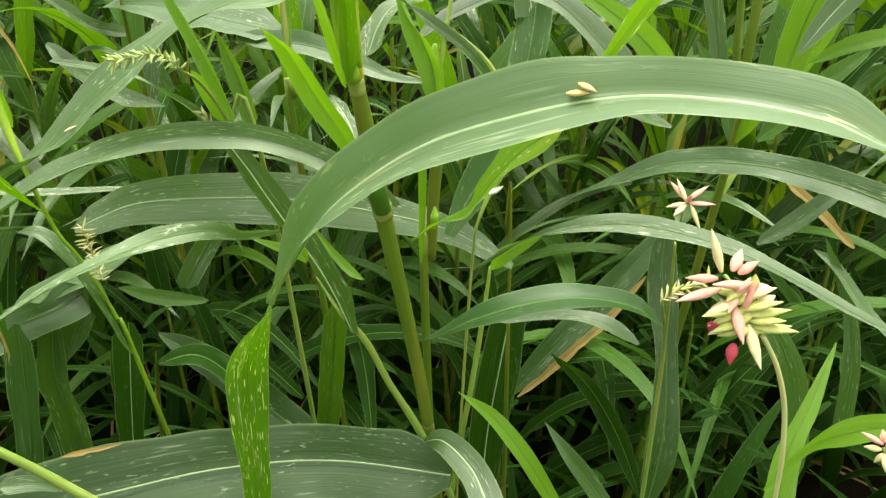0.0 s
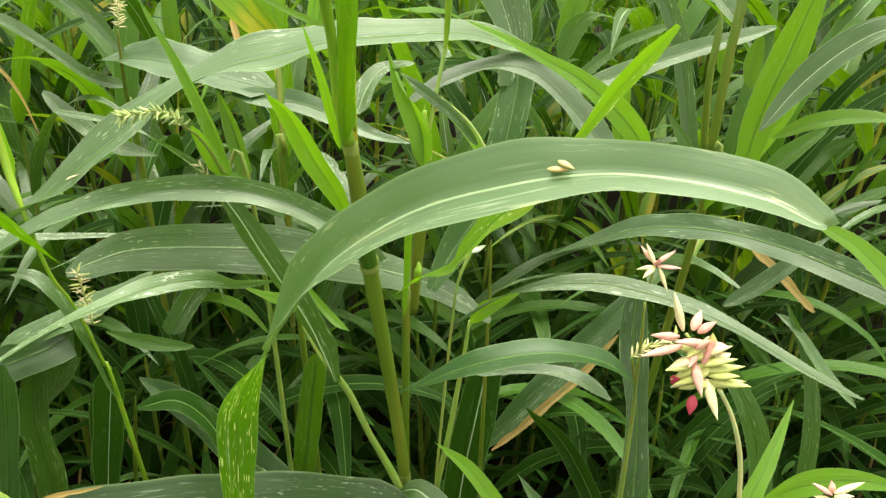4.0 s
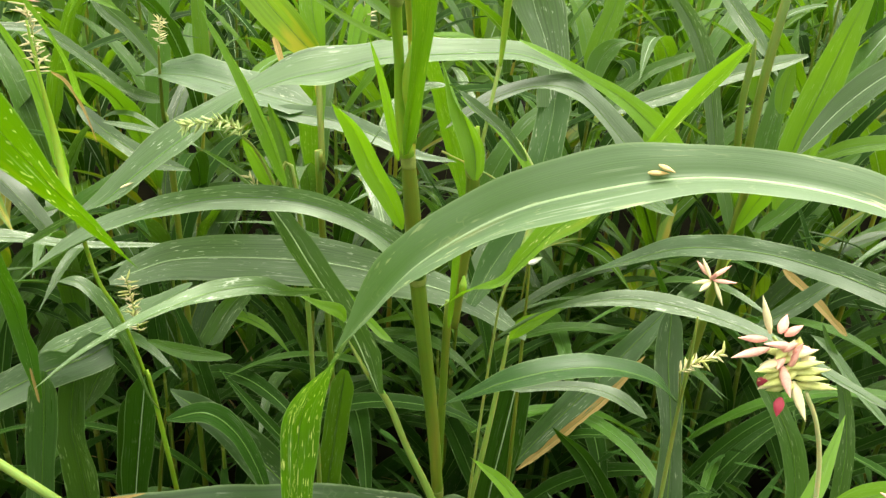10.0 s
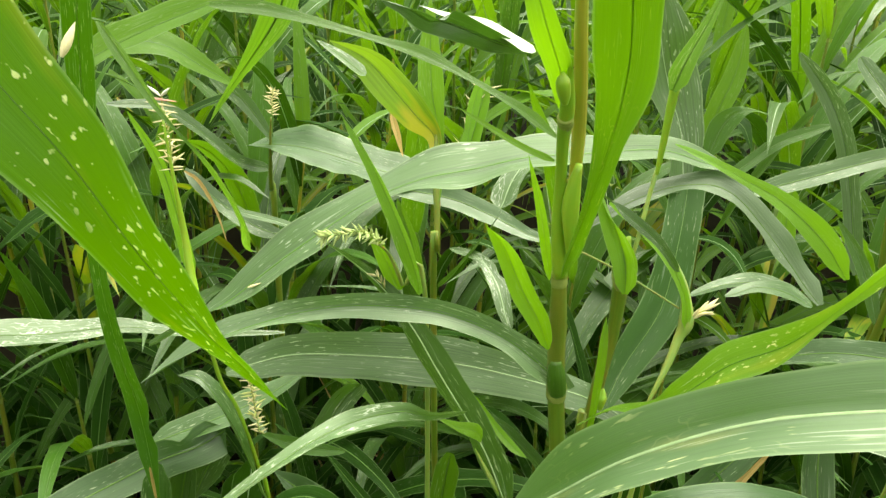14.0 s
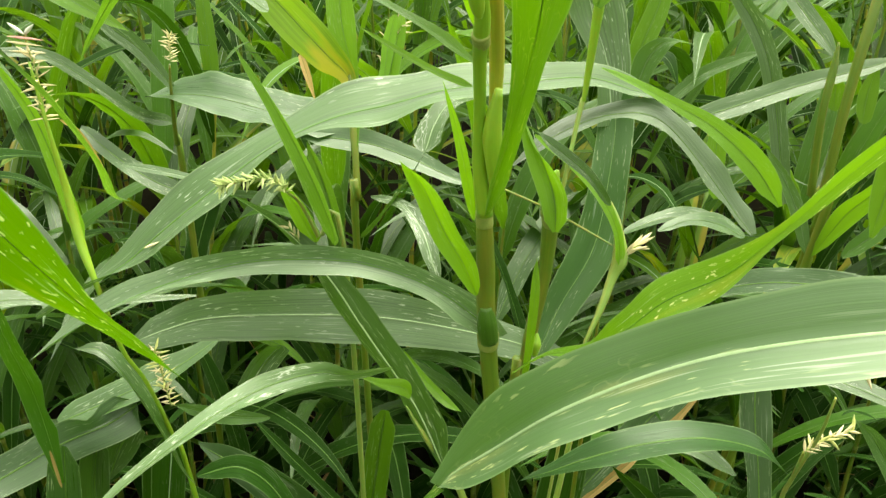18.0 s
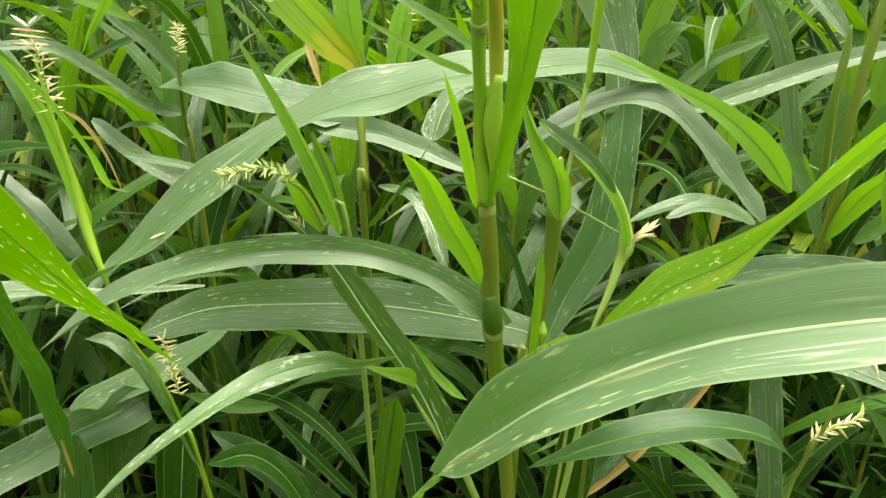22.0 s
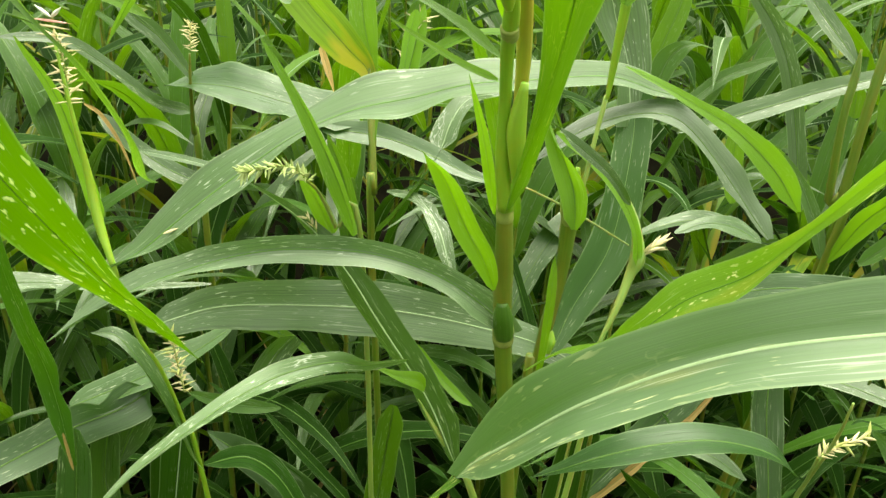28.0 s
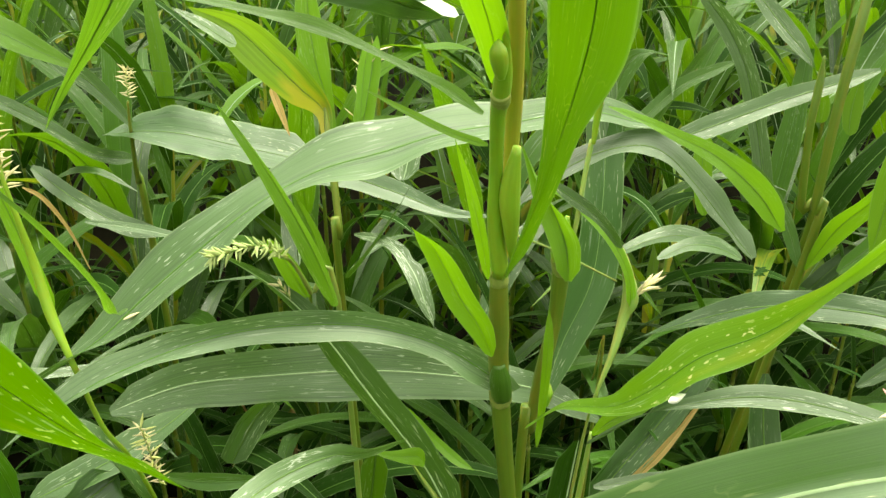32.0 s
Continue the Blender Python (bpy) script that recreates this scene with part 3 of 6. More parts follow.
tube(main, "sheath", SHEATH, [(-0.0552, 0.4542, 1.0385, 0.005), (-0.0604, 0.4496, 1.0708, 0.0042), (-0.0624, 0.444, 1.1036, 0.0034), (-0.0647, 0.4337, 1.1322, 0.0037), (-0.0652, 0.4264, 1.1443, 0.0043)])
tube(main, "sheath", SHEATH, [(-0.0504, 0.4506, 1.0489, 0.0014), (-0.0533, 0.445, 1.073, 0.0044), (-0.0552, 0.4426, 1.0924, 0.0053), (-0.0536, 0.4396, 1.1164, 0.0021)], label="swollen green sheath")
tube(main, "sheath", SHEATH, [(-0.0652, 0.4264, 1.1443, 0.0043), (-0.0656, 0.4197, 1.1565, 0.0039), (-0.0667, 0.4125, 1.1698, 0.0022), (-0.0679, 0.407, 1.1798, 0.0005)])
blade(main, DARK, [(0.0073, 0.4854, 0.6499, 0.0031, 0.0229, 0.0268), (-0.1001, 0.4785, 0.6765, -0.0009, 0.0203, 0.0259), (-0.1948, 0.4636, 0.6828, -0.0047, 0.0216, 0.0266), (-0.2792, 0.4383, 0.683, -0.0075, 0.0264, 0.0287), (-0.3482, 0.4206, 0.6757, -0.0075, 0.0255, 0.0266), (-0.4128, 0.3963, 0.659, -0.0063, 0.0219, 0.0223)], RIB_WHITE, label="broad dark leaf with a white midrib")
blade(main, DRY, [(-0.2995, 0.4192, 0.7457, -0.0003, 0.0004, 0.0005), (-0.2859, 0.4221, 0.747, -0.0012, 0.0012, 0.0016), (-0.2709, 0.4256, 0.7478, 0.0003, 0.001, 0.0013), (-0.2537, 0.4297, 0.7498, 0.0002, 0.0003, 0.0004)], rib=0.0002, bites=((0.5, -1, 0.5, 0.1),), label="withered brown patch on the leaf edge")
tube(main, "sheath", MID, [(-0.0441, 0.485, 0.9307, 0.0067), (-0.0456, 0.4823, 0.9403, 0.007), (-0.047, 0.4796, 0.95, 0.0065), (-0.0484, 0.4777, 0.9612, 0.0037)], label="dark leaf base wrapped round the cane")
blade(main, LEAF, [(-0.0177, 0.5001, 0.6785, -0.0037, 0.0038, 0.0015), (0, 0.4863, 0.6935, 0.0038, 0.0089, 0.0048), (0.024, 0.4563, 0.692, 0.0087, 0.0103, 0.0043), (0.0377, 0.4226, 0.6851, 0.0121, 0.0069, -0.0003), (0.0534, 0.3876, 0.6681, 0.0059, 0.0023, -0.0014)], RIB_WHITE)

# the second cane
second = thing("grass_plant", (0, 0.6, 0), "slender grass plant with swollen leaf sheaths", "grass plant", "grass plants")
tube(second, "cane", CANE, [(-0.006, 0.5084, 1.0125, 0.0058), (-0.0043, 0.5191, 0.9624, 0.0048), (-0.0077, 0.5264, 0.9154, 0.005), (-0.0104, 0.5371, 0.8549, 0.0045), (-0.0158, 0.536, 0.8114, 0.0038), (0, 0.6, 0, 0.0045)])
joint(second, (-0.006, 0.5084, 1.0125), (-0.0066, -0.0049, 0.0286), 0.0065)
tube(second, "sheath", SHEATH, [(-0.006, 0.5076, 1.011, 0.0056), (-0.0076, 0.5072, 1.0218, 0.0066), (-0.0073, 0.5087, 1.0325, 0.0057), (-0.005, 0.5098, 1.0451, 0.0013)], label="swollen green sheath")
blade(second, YOUNG, [(-0.0048, 0.4952, 1.0079, -0.006, 0.0011, -0.0007), (-0.0062, 0.4969, 1.0225, -0.0077, 0.0017, -0.0004), (-0.0093, 0.5, 1.0353, -0.0094, 0.0026, 0.0006), (-0.0172, 0.5049, 1.0526, -0.0082, 0.004, 0.0033), (-0.0251, 0.511, 1.0679, -0.0038, 0.0037, 0.0042), (-0.0341, 0.521, 1.0888, -0.0007, 0.0006, 0.0007)], fold=0.6, rib=0.0004)
tube(second, "stalk", STALK, [(-0.0035, 0.5043, 1.0214, 0.0013), (0.0002, 0.5076, 1.0423, 0.0015), (0.0045, 0.5153, 1.0677, 0.0015), (0.0085, 0.5212, 1.0898, 0.0016)], label="thin pale stalk")
tube(second, "sheath", SHEATH, [(0.0078, 0.5158, 1.0888, 0.0013), (0.0085, 0.5163, 1.1036, 0.0021), (0.0094, 0.5134, 1.1434, 0.0031), (0.0105, 0.5143, 1.1573, 0.0036), (0.012, 0.5146, 1.164, 0.0028), (0.0138, 0.5150, 1.172, 0.0012)])
blade(second, MID, [(0.0071, 0.5077, 1.147, -0.0069, 0.0021, 0.0029), (0.0116, 0.5056, 1.1654, -0.0054, 0.0017, 0.0025), (0.0206, 0.5056, 1.1883, -0.0029, 0.0012, 0.0018), (0.0286, 0.5079, 1.2107, -0.001, 0.001, 0.0012), (0.0388, 0.5175, 1.2377, 0, 0.0009, 0.0008)])
blade(second, YOUNG, [(-0.0169, 0.4887, 0.8819, -0.0016, 0.0007, 0.0005), (-0.0154, 0.4893, 0.9147, -0.0023, 0.0009, 0.0005), (-0.0148, 0.4896, 0.947, -0.003, 0.001, 0.0004), (-0.0147, 0.4917, 0.9722, -0.0026, 0.0009, 0.0005), (-0.0151, 0.4949, 0.9892, -0.0004, 0.0001, 0)], rib=0.0004)
blade(second, LEAF, [(-0.0282, 0.4967, 1.0782, -0.0035, 0.0002, -0.0004), (-0.0111, 0.5035, 1.0645, 0.0017, 0.0021, 0.0027), (0.0158, 0.5118, 1.0417, 0.0022, 0.002, 0.0025), (0.0348, 0.5185, 1.0171, 0.0024, 0.0011, 0.0008)])
tube(second, "bud", SHEATH, [(-0.0075, 0.5083, 0.9012, 0.0019), (-0.0065, 0.5095, 0.9098, 0.0034), (-0.0062, 0.5105, 0.9137, 0.0026), (-0.0063, 0.5119, 0.9183, 0.0009)])
blade(second, YOUNG_SPOT, [(-0.0259, 0.4885, 0.8998, 0.0025, 0.0025, 0.0017), (-0.0037, 0.4809, 0.9222, 0.0044, 0.0046, 0.0001), (0.015, 0.4481, 0.9488, 0.003, 0.0072, 0.002), (0.0259, 0.4243, 0.9791, 0.0023, 0.0114, 0.0051), (0.0425, 0.4105, 1.0098, 0.0025, 0.0131, 0.0075), (0.0635, 0.3908, 1.0375, 0.0013, 0.0084, 0.0065), (0.0759, 0.372, 1.07, -0.0001, 0.0023, 0.0031), (0.0921, 0.3552, 1.1084, -0.0031, 0.0014, 0.003), (0.1137, 0.343, 1.1444, -0.0037, 0.0009, 0.0021)], RIB_DARK, rib=0.0003, label="bright green leaf with yellow flecks")

# a thin flowering shoot beside it
shoot = thing("grass_plant", (0.02, 0.57, 0), "thin flowering grass shoot with a cream spikelet", "grass plant", "grass plants")
tube(shoot, "stalk", STALK, [(0.007, 0.5279, 0, 0.0013), (0.0075, 0.5274, 0.0874, 0.0013), (0.0081, 0.5268, 0.1774, 0.0013), (0.009, 0.526, 0.2674, 0.0013), (0.01, 0.525, 0.3573, 0.0013), (0.0113, 0.5237, 0.4473, 0.0013), (0.013, 0.5222, 0.5373, 0.0013), (0.015, 0.5202, 0.6273, 0.0013), (0.0176, 0.5178, 0.7172, 0.0013), (0.0208, 0.5147, 0.8071, 0.0013), (0.0232, 0.5124, 0.862, 0.0012), (0.0262, 0.5082, 0.9038, 0.0011), (0.0388, 0.5182, 0.9357, 0.0026), (0.047, 0.5287, 0.9577, 0.0038), (0.0512, 0.532, 0.9688, 0.0057), (0.0499, 0.5369, 0.9836, 0.0041), (0.0443, 0.5423, 1.0022, 0.0022), (0.0294, 0.5504, 1.0235, 0.0015), (0.0067, 0.5575, 1.041, 0.0011)])
head(shoot, [(0.0528, 0.5317, 0.9725), (0.0579, 0.5301, 0.9786), (0.0636, 0.5296, 0.9831)], 7, 0.013, 0.5, CREAM, seed=3, r=0.0017)

# leaves that cross behind the main cane
behind = thing("grass_plant", (0.09, 0.7, 0), "grass plant with long striped dark leaves", "grass plant", "grass plants")
blade(behind, STRIPED, [(0.0649, 0.5944, 0.8095, 0.0032, 0.009, 0.0042), (0.0094, 0.5845, 0.8529, 0.0008, 0.009, 0.0092), (-0.0586, 0.5719, 0.8805, -0.0001, 0.0091, 0.0146), (-0.129, 0.5614, 0.8983, -0.0011, 0.0093, 0.0194), (-0.2034, 0.5573, 0.901, -0.0024, 0.0069, 0.0189), (-0.2581, 0.5637, 0.8925, -0.0039, 0.0072, 0.0156), (-0.2955, 0.5728, 0.875, -0.0045, 0.0086, 0.0103), (-0.3259, 0.5797, 0.8577, -0.0052, 0.0099, 0.0047)], RIB_WHITE, rib=0.0006, fold=0.1, label="long grey-green leaf with pale stripes")
tube(behind, "cane", CANE, [(0.09, 0.7, 0, 0.005), (0.0623, 0.6007, 0.8321, 0.0015), (0.056, 0.5989, 0.8494, 0.0008)])
blade(behind, LEAF, [(-0.0708, 0.4777, 0.8224, -0.0116, 0.0128, -0.0094), (-0.0922, 0.4963, 0.8661, -0.0131, 0.0118, -0.0083), (-0.1316, 0.5209, 0.9164, -0.013, 0.0101, -0.0068), (-0.1561, 0.5395, 0.945, -0.0123, 0.0083, -0.0054), (-0.1901, 0.5671, 0.9689, -0.0087, 0.007, -0.0028), (-0.2414, 0.5971, 0.9874, -0.0044, 0.0058, -0.0004), (-0.2801, 0.6168, 0.9911, -0.001, 0.0043, 0.0013), (-0.3347, 0.6351, 0.9926, 0.0019, 0.0025, 0.0025)], RIB_WHITE)
blade(behind, YOUNG, [(-0.1022, 0.5174, 0.8974, -0.0009, 0.0016, 0.0019), (-0.0853, 0.5025, 0.8813, 0.0014, 0.0019, 0.0024), (-0.0709, 0.4914, 0.8722, 0.0016, 0.0019, 0.0024), (-0.06, 0.4835, 0.8694, 0, 0.0002, 0.0003)], rib=0.0004)
tube(behind, "stalk", STALK, [(-0.0998, 0.4973, 0.8635, 0.0004), (-0.0826, 0.4871, 0.8379, 0.002), (-0.0636, 0.4936, 0.8011, 0.0028), (-0.0461, 0.4977, 0.7509, 0.0029), (-0.0218, 0.5052, 0.6876, 0.0036), (0.004, 0.5133, 0.6018, 0.0036), (0.0249, 0.5198, 0.5145, 0.0036), (0.0416, 0.5251, 0.4262, 0.0036), (0.0551, 0.5293, 0.3373, 0.0036), (0.0659, 0.5327, 0.248, 0.0036), (0.0745, 0.5354, 0.1585, 0.0036), (0.0814, 0.5375, 0.0688, 0.0036), (0.0856, 0.5389, 0, 0.0036)])
blade(behind, PALE, [(-0.1082, 0.4387, 0.9401, 0.0032, 0.0002, 0.004), (-0.1318, 0.4212, 0.9475, 0.0031, 0.0008, 0.0029), (-0.149, 0.4098, 0.9575, 0.0017, 0.0047, 0.0043), (-0.1732, 0.3929, 0.9613, -0.0008, 0.0073, 0.003), (-0.1945, 0.3697, 0.9625, -0.0032, 0.0084, -0.0001), (-0.2097, 0.3427, 0.9646, -0.0033, 0.0071, -0.0025), (-0.2269, 0.318, 0.9609, -0.0028, 0.0045, -0.0023), (-0.2397, 0.2896, 0.9574, -0.0024, 0.002, -0.0014)], label="narrow arching leaf scraped with white marks")
blade(behind, YOUNG, [(-0.1267, 0.4279, 0.941, -0.0007, 0.0007, 0.0007), (-0.1133, 0.4378, 0.9283, -0.001, 0.0022, 0.0027), (-0.1007, 0.4486, 0.9174, -0.0001, 0.0034, 0.0042), (-0.0958, 0.4542, 0.9073, 0.0005, 0.0023, 0.0029)], rib=0.0004)

# the large leaf that arches across close by
near = thing("grass_plant", (0.32, 0.3, 0), "grass plant whose broad leaf arches close by", "grass plant", "grass plants")
blade(near, YOUNG, [(0.1258, 0.2066, 1.1077, -0.0005, 0.001, 0.0013), (0.1381, 0.1998, 1.1035, 0.0012, 0.0017, 0.0022), (0.1486, 0.1889, 1.0954, 0.0017, 0.0026, 0.0033), (0.1588, 0.1791, 1.086, 0.0012, 0.0024, 0.0031), (0.1747, 0.1663, 1.0689, 0.0012, 0.0018, 0.0023)], rib=0.0004)
blade(near, BROAD, [(0.1234, 0.1896, 1.1143, 0.0035, 0.0029, -0.0012), (0.1173, 0.1873, 1.1171, 0.0032, 0.0063, 0.0012), (0.1036, 0.193, 1.1221, 0.0031, 0.0085, 0.0041), (0.0803, 0.2028, 1.1237, 0.001, 0.0092, 0.0049), (0.0543, 0.2177, 1.1195, -0.0005, 0.0112, 0.0056), (0.0249, 0.2285, 1.1096, -0.0012, 0.0123, 0.0076), (-0.0109, 0.2407, 1.0913, -0.0012, 0.0108, 0.0078), (-0.0456, 0.2577, 1.0592, 0.0015, 0.0128, 0.0087), (-0.0669, 0.2771, 1.0225, 0.0016, 0.012, 0.0084), (-0.0776, 0.2917, 0.9975, 0.0009, 0.0082, 0.0026), (-0.0835, 0.2985, 0.982, -0.0015, 0.0058, -0.004)], RIB_WHITE, taper=0, wave=0.05, fold=0.5, label="broad arching leaf with a white midrib")
blade(near, FLECK, [(-0.0835, 0.2985, 0.982, -0.0015, 0.0058, -0.004), (-0.105, 0.3142, 0.9303, 0.0095, 0.0047, -0.0049), (-0.1092, 0.3127, 0.888, 0.0095, 0.0025, -0.0041), (-0.1105, 0.3102, 0.8438, 0.0085, -0.0003, -0.0026), (-0.1129, 0.3046, 0.7973, 0.0071, -0.0032, -0.0007)], RIB_GREEN, taper=0, rib=0.0002, label="hanging leaf end with yellow flecks")
tube(near, "cane", CANE, [(0.32, 0.30, 0, 0.009), (0.31, 0.27, 0.5, 0.008), (0.29, 0.25, 0.9, 0.006), (0.1757, 0.1656, 1.0683, 0.003)])
husk_on((0.0383, 0.2260, 1.1158), (0.0069, -0.0031, 0.0012), 0.0077, 0.0017, HUSK, "dry tan husk lying on a broad leaf")
husk_on((0.0418, 0.2260, 1.1191), (0.0049, -0.0051, -0.0010), 0.0071, 0.0015, HUSK, "dry tan husk lying on a broad leaf")
husk_on((0.0278, 0.4035, 0.9868), (0.0070, -0.0010, 0.0050), 0.0100, 0.0030, PALE_HUSK, "white empty husk on a bright leaf")
husk_on((-0.2821, 0.5270, 0.9738), (0.011, 0, 0.005), 0.0121, 0.0016, CREAM, "small pale husk on an arching leaf")

# the near leaves on the other side
near_left = thing("grass_plant", (-0.45, 0.25, 0), "grass plant with bright flecked leaves close by", "grass plant", "grass plants")
blade(near_left, SPOT, [(-0.2017, 0.3464, 0.9998, 0.0021, -0.0011, -0.0008), (-0.2176, 0.3323, 1.0321, 0.0069, -0.002, -0.0002), (-0.2275, 0.3135, 1.062, 0.0111, -0.0019, 0.002), (-0.247, 0.2967, 1.1092, 0.0142, 0.0008, 0.0059), (-0.2653, 0.2896, 1.1492, 0.0158, 0.0058, 0.01), (-0.2898, 0.2877, 1.1842, 0.0154, 0.0099, 0.0137), (-0.3091, 0.2863, 1.2183, 0.015, 0.0136, 0.0171), (-0.3194, 0.2896, 1.2507, 0.0145, 0.0167, 0.0198)], RIB_GREEN, rib=0.0002, label="bright green leaf with white flecks")
blade(near_left, UPRIGHT, [(-0.3556, 0.4861, 0.7941, 0.0057, 0.0033, 0.004), (-0.3652, 0.4961, 0.8655, 0.0073, 0.0029, 0.0029), (-0.3679, 0.4845, 0.9284, 0.0067, 0.001, 0.0015), (-0.3689, 0.4756, 0.9938, 0.0061, 0, 0.0005), (-0.3578, 0.4629, 1.0692, 0.0067, 0.0005, 0.0001), (-0.341, 0.4408, 1.146, 0.0076, 0.0014, 0), (-0.326, 0.4236, 1.2085, 0.0079, 0.0021, 0.0001), (-0.314, 0.4125, 1.2606, 0.0078, 0.0027, 0.0002)], RIB_GREEN, rib=0.0003, bites=((0.12, 1, 0.5, 0.03),))
blade(near_left, DRY, [(-0.3546, 0.4821, 0.7941, 0.0007, 0.0003, 0.0002), (-0.357, 0.4846, 0.8119, 0.0011, 0.0004, 0.0002), (-0.3589, 0.4866, 0.8262, 0.0006, 0.0002, 0.0001)], rib=0.0002, label="withered brown leaf tip")
tube(near_left, "cane", CANE, [(-0.45, 0.25, 0, 0.009), (-0.45, 0.25, 0.6, 0.008), (-0.43, 0.27, 1.1, 0.006), (-0.40, 0.28, 1.35, 0.004)])

# the flowering grass on the other side
weed = thing("grass_plant", (-0.26, 0.63, 0), "thin flowering grass with pale seed heads", "grass plant", "grass plants")
tube(weed, "stalk", SHEATH, [(-0.26, 0.63, 0, 0.004), (-0.2776, 0.5395, 0.7152, 0.0022), (-0.2876, 0.5365, 0.7937, 0.0018), (-0.2969, 0.5261, 0.8583, 0.0015), (-0.3087, 0.522, 0.8921, 0.0017), (-0.3174, 0.522, 0.9446, 0.002), (-0.3285, 0.5337, 0.9762, 0.0035), (-0.3334, 0.5403, 1.0094, 0.0027), (-0.3376, 0.5412, 1.053, 0.0015), (-0.3435, 0.5472, 1.0957, 0.0009)], label="thin jointed stalk")
blade(weed, YOUNG, [(-0.3352, 0.551, 0.9672, -0.0063, 0.0005, 0.0016), (-0.3439, 0.5561, 1.0111, -0.0056, 0.0002, 0.0006), (-0.3564, 0.5626, 1.0553, -0.0047, -0.0005, -0.0001), (-0.3775, 0.563, 1.0962, -0.0015, -0.0002, 0.0001)])
blade(weed, LEAF, [(-0.2786, 0.5289, 0.7612, -0.0125, 0.0155, 0.0084), (-0.2889, 0.5233, 0.8126, -0.0111, 0.0174, 0.0107), (-0.3097, 0.5305, 0.8548, -0.0104, 0.0163, 0.0104), (-0.331, 0.5386, 0.8777, -0.0026, 0.006, 0.0041), (-0.352, 0.5395, 0.8792, -0.0007, 0.0008, 0.0005)])
head(weed, [(-0.3396, 0.5438, 1.0579), (-0.3399, 0.5468, 1.074), (-0.3424, 0.5505, 1.0913), (-0.3436, 0.5506, 1.102)], 40, 0.0105, 1.35, CREAM, seed=5, r=0.0009)
petals = tube(weed, "seed_head", STALK, [(-0.3455, 0.5532, 1.1050, 0.0007), (-0.3452, 0.5528, 1.1120, 0.0007)], sides=6, steps=3, label="pink and white spent spikelets")
spikelet(petals, (-0.356, 0.552, 1.1105), (-0.333, 0.552, 1.1085), 0.0014, PINK)
spikelet(petals, (-0.357, 0.551, 1.1075), (-0.334, 0.551, 1.1050), 0.0013, CREAM)
spikelet(petals, (-0.3455, 0.5525, 1.1120), (-0.3375, 0.5515, 1.1190), 0.0022, PALE_HUSK)
spikelet(petals, (-0.3460, 0.5525, 1.1120), (-0.3545, 0.5515, 1.1195), 0.0020, PALE_HUSK)
spikelet(petals, (-0.3450, 0.5520, 1.1050), (-0.3440, 0.5510, 1.0960), 0.0012, CREAM)
head(weed, [(-0.2717, 0.5016, 0.8567), (-0.2745, 0.5045, 0.8725), (-0.2771, 0.5073, 0.8881), (-0.2797, 0.509, 0.9017)], 52, 0.0088, 1.3, CREAM, seed=6, r=0.0009, mats=(CREAM, CREAM, GREENISH))
blade(weed, DRY, [(-0.33, 0.5442, 1.0589, -0.0011, -0.0004, -0.0009), (-0.3176, 0.5402, 1.0523, -0.0015, -0.0001, -0.0004), (-0.3051, 0.535, 1.033, -0.0009, -0.0002, -0.0004), (-0.2954, 0.5277, 1.0096, -0.0002, 0, 0)])
blade(weed, DARK, [(-0.5006, 0.473, 0.7332, -0.01, 0.0226, -0.0011), (-0.4498, 0.516, 0.7504, -0.0091, 0.0163, 0.0056), (-0.4215, 0.5344, 0.76, -0.0082, 0.0101, 0.0106), (-0.3879, 0.5519, 0.773, -0.0095, 0.0064, 0.0135), (-0.3547, 0.5665, 0.7817, -0.0115, 0.0053, 0.0133), (-0.3395, 0.5778, 0.7875, -0.0115, 0.0056, 0.0133), (-0.3304, 0.5768, 0.7962, -0.0058, 0.0058, 0.0094)], bites=((0.62, 1, 0.4, 0.05),), label="torn grey-green leaf with pale scrapes")
blade(weed, LEAF, [(-0.401, 0.5773, 0.7745, -0.0067, 0.0114, 0.0029), (-0.3428, 0.589, 0.7999, -0.0068, 0.0143, 0.0041), (-0.3026, 0.6067, 0.815, -0.0055, 0.0119, 0.0035), (-0.2657, 0.6262, 0.8346, -0.0014, 0.0045, 0.0015)])
blade(weed, PALE, [(-0.5279, 0.4793, 0.9231, -0.0043, 0.0066, 0.0021), (-0.5001, 0.5114, 0.9205, -0.0067, 0.0118, 0.004), (-0.4572, 0.5388, 0.911, -0.0058, 0.012, 0.0042), (-0.4072, 0.5674, 0.9052, -0.0029, 0.0074, 0.0027), (-0.3545, 0.5907, 0.8893, -0.0013, 0.0041, 0.0015), (-0.2838, 0.626, 0.8757, -0.0007, 0.0029, 0.0011)])

# the spear leaf and the arched green spike
spear = thing("grass_plant", (-0.13, 0.66, 0), "grass plant with a spear leaf and green spike", "grass plant", "grass plants")
blade(spear, MID, [(-0.2097, 0.5349, 1.1119, -0.0008, 0.002, -0.0007), (-0.1925, 0.5212, 1.0917, -0.0037, 0.0033, -0.0014), (-0.1754, 0.51, 1.0649, -0.0058, 0.0044, -0.0012), (-0.1597, 0.5019, 1.0325, -0.0067, 0.0047, -0.0001), (-0.1498, 0.502, 1.0019, -0.0054, 0.0036, 0.0014), (-0.149, 0.5058, 0.9902, -0.0027, 0.0014, 0.002)], fold=0.4)
blade(spear, MID, [(-0.1763, 0.5914, 1.0303, -0.0013, 0.0003, -0.0002), (-0.1647, 0.5863, 0.9972, -0.0066, 0.0008, -0.0028), (-0.1541, 0.5766, 0.9586, -0.0071, 0.0013, -0.002)], fold=0.5)
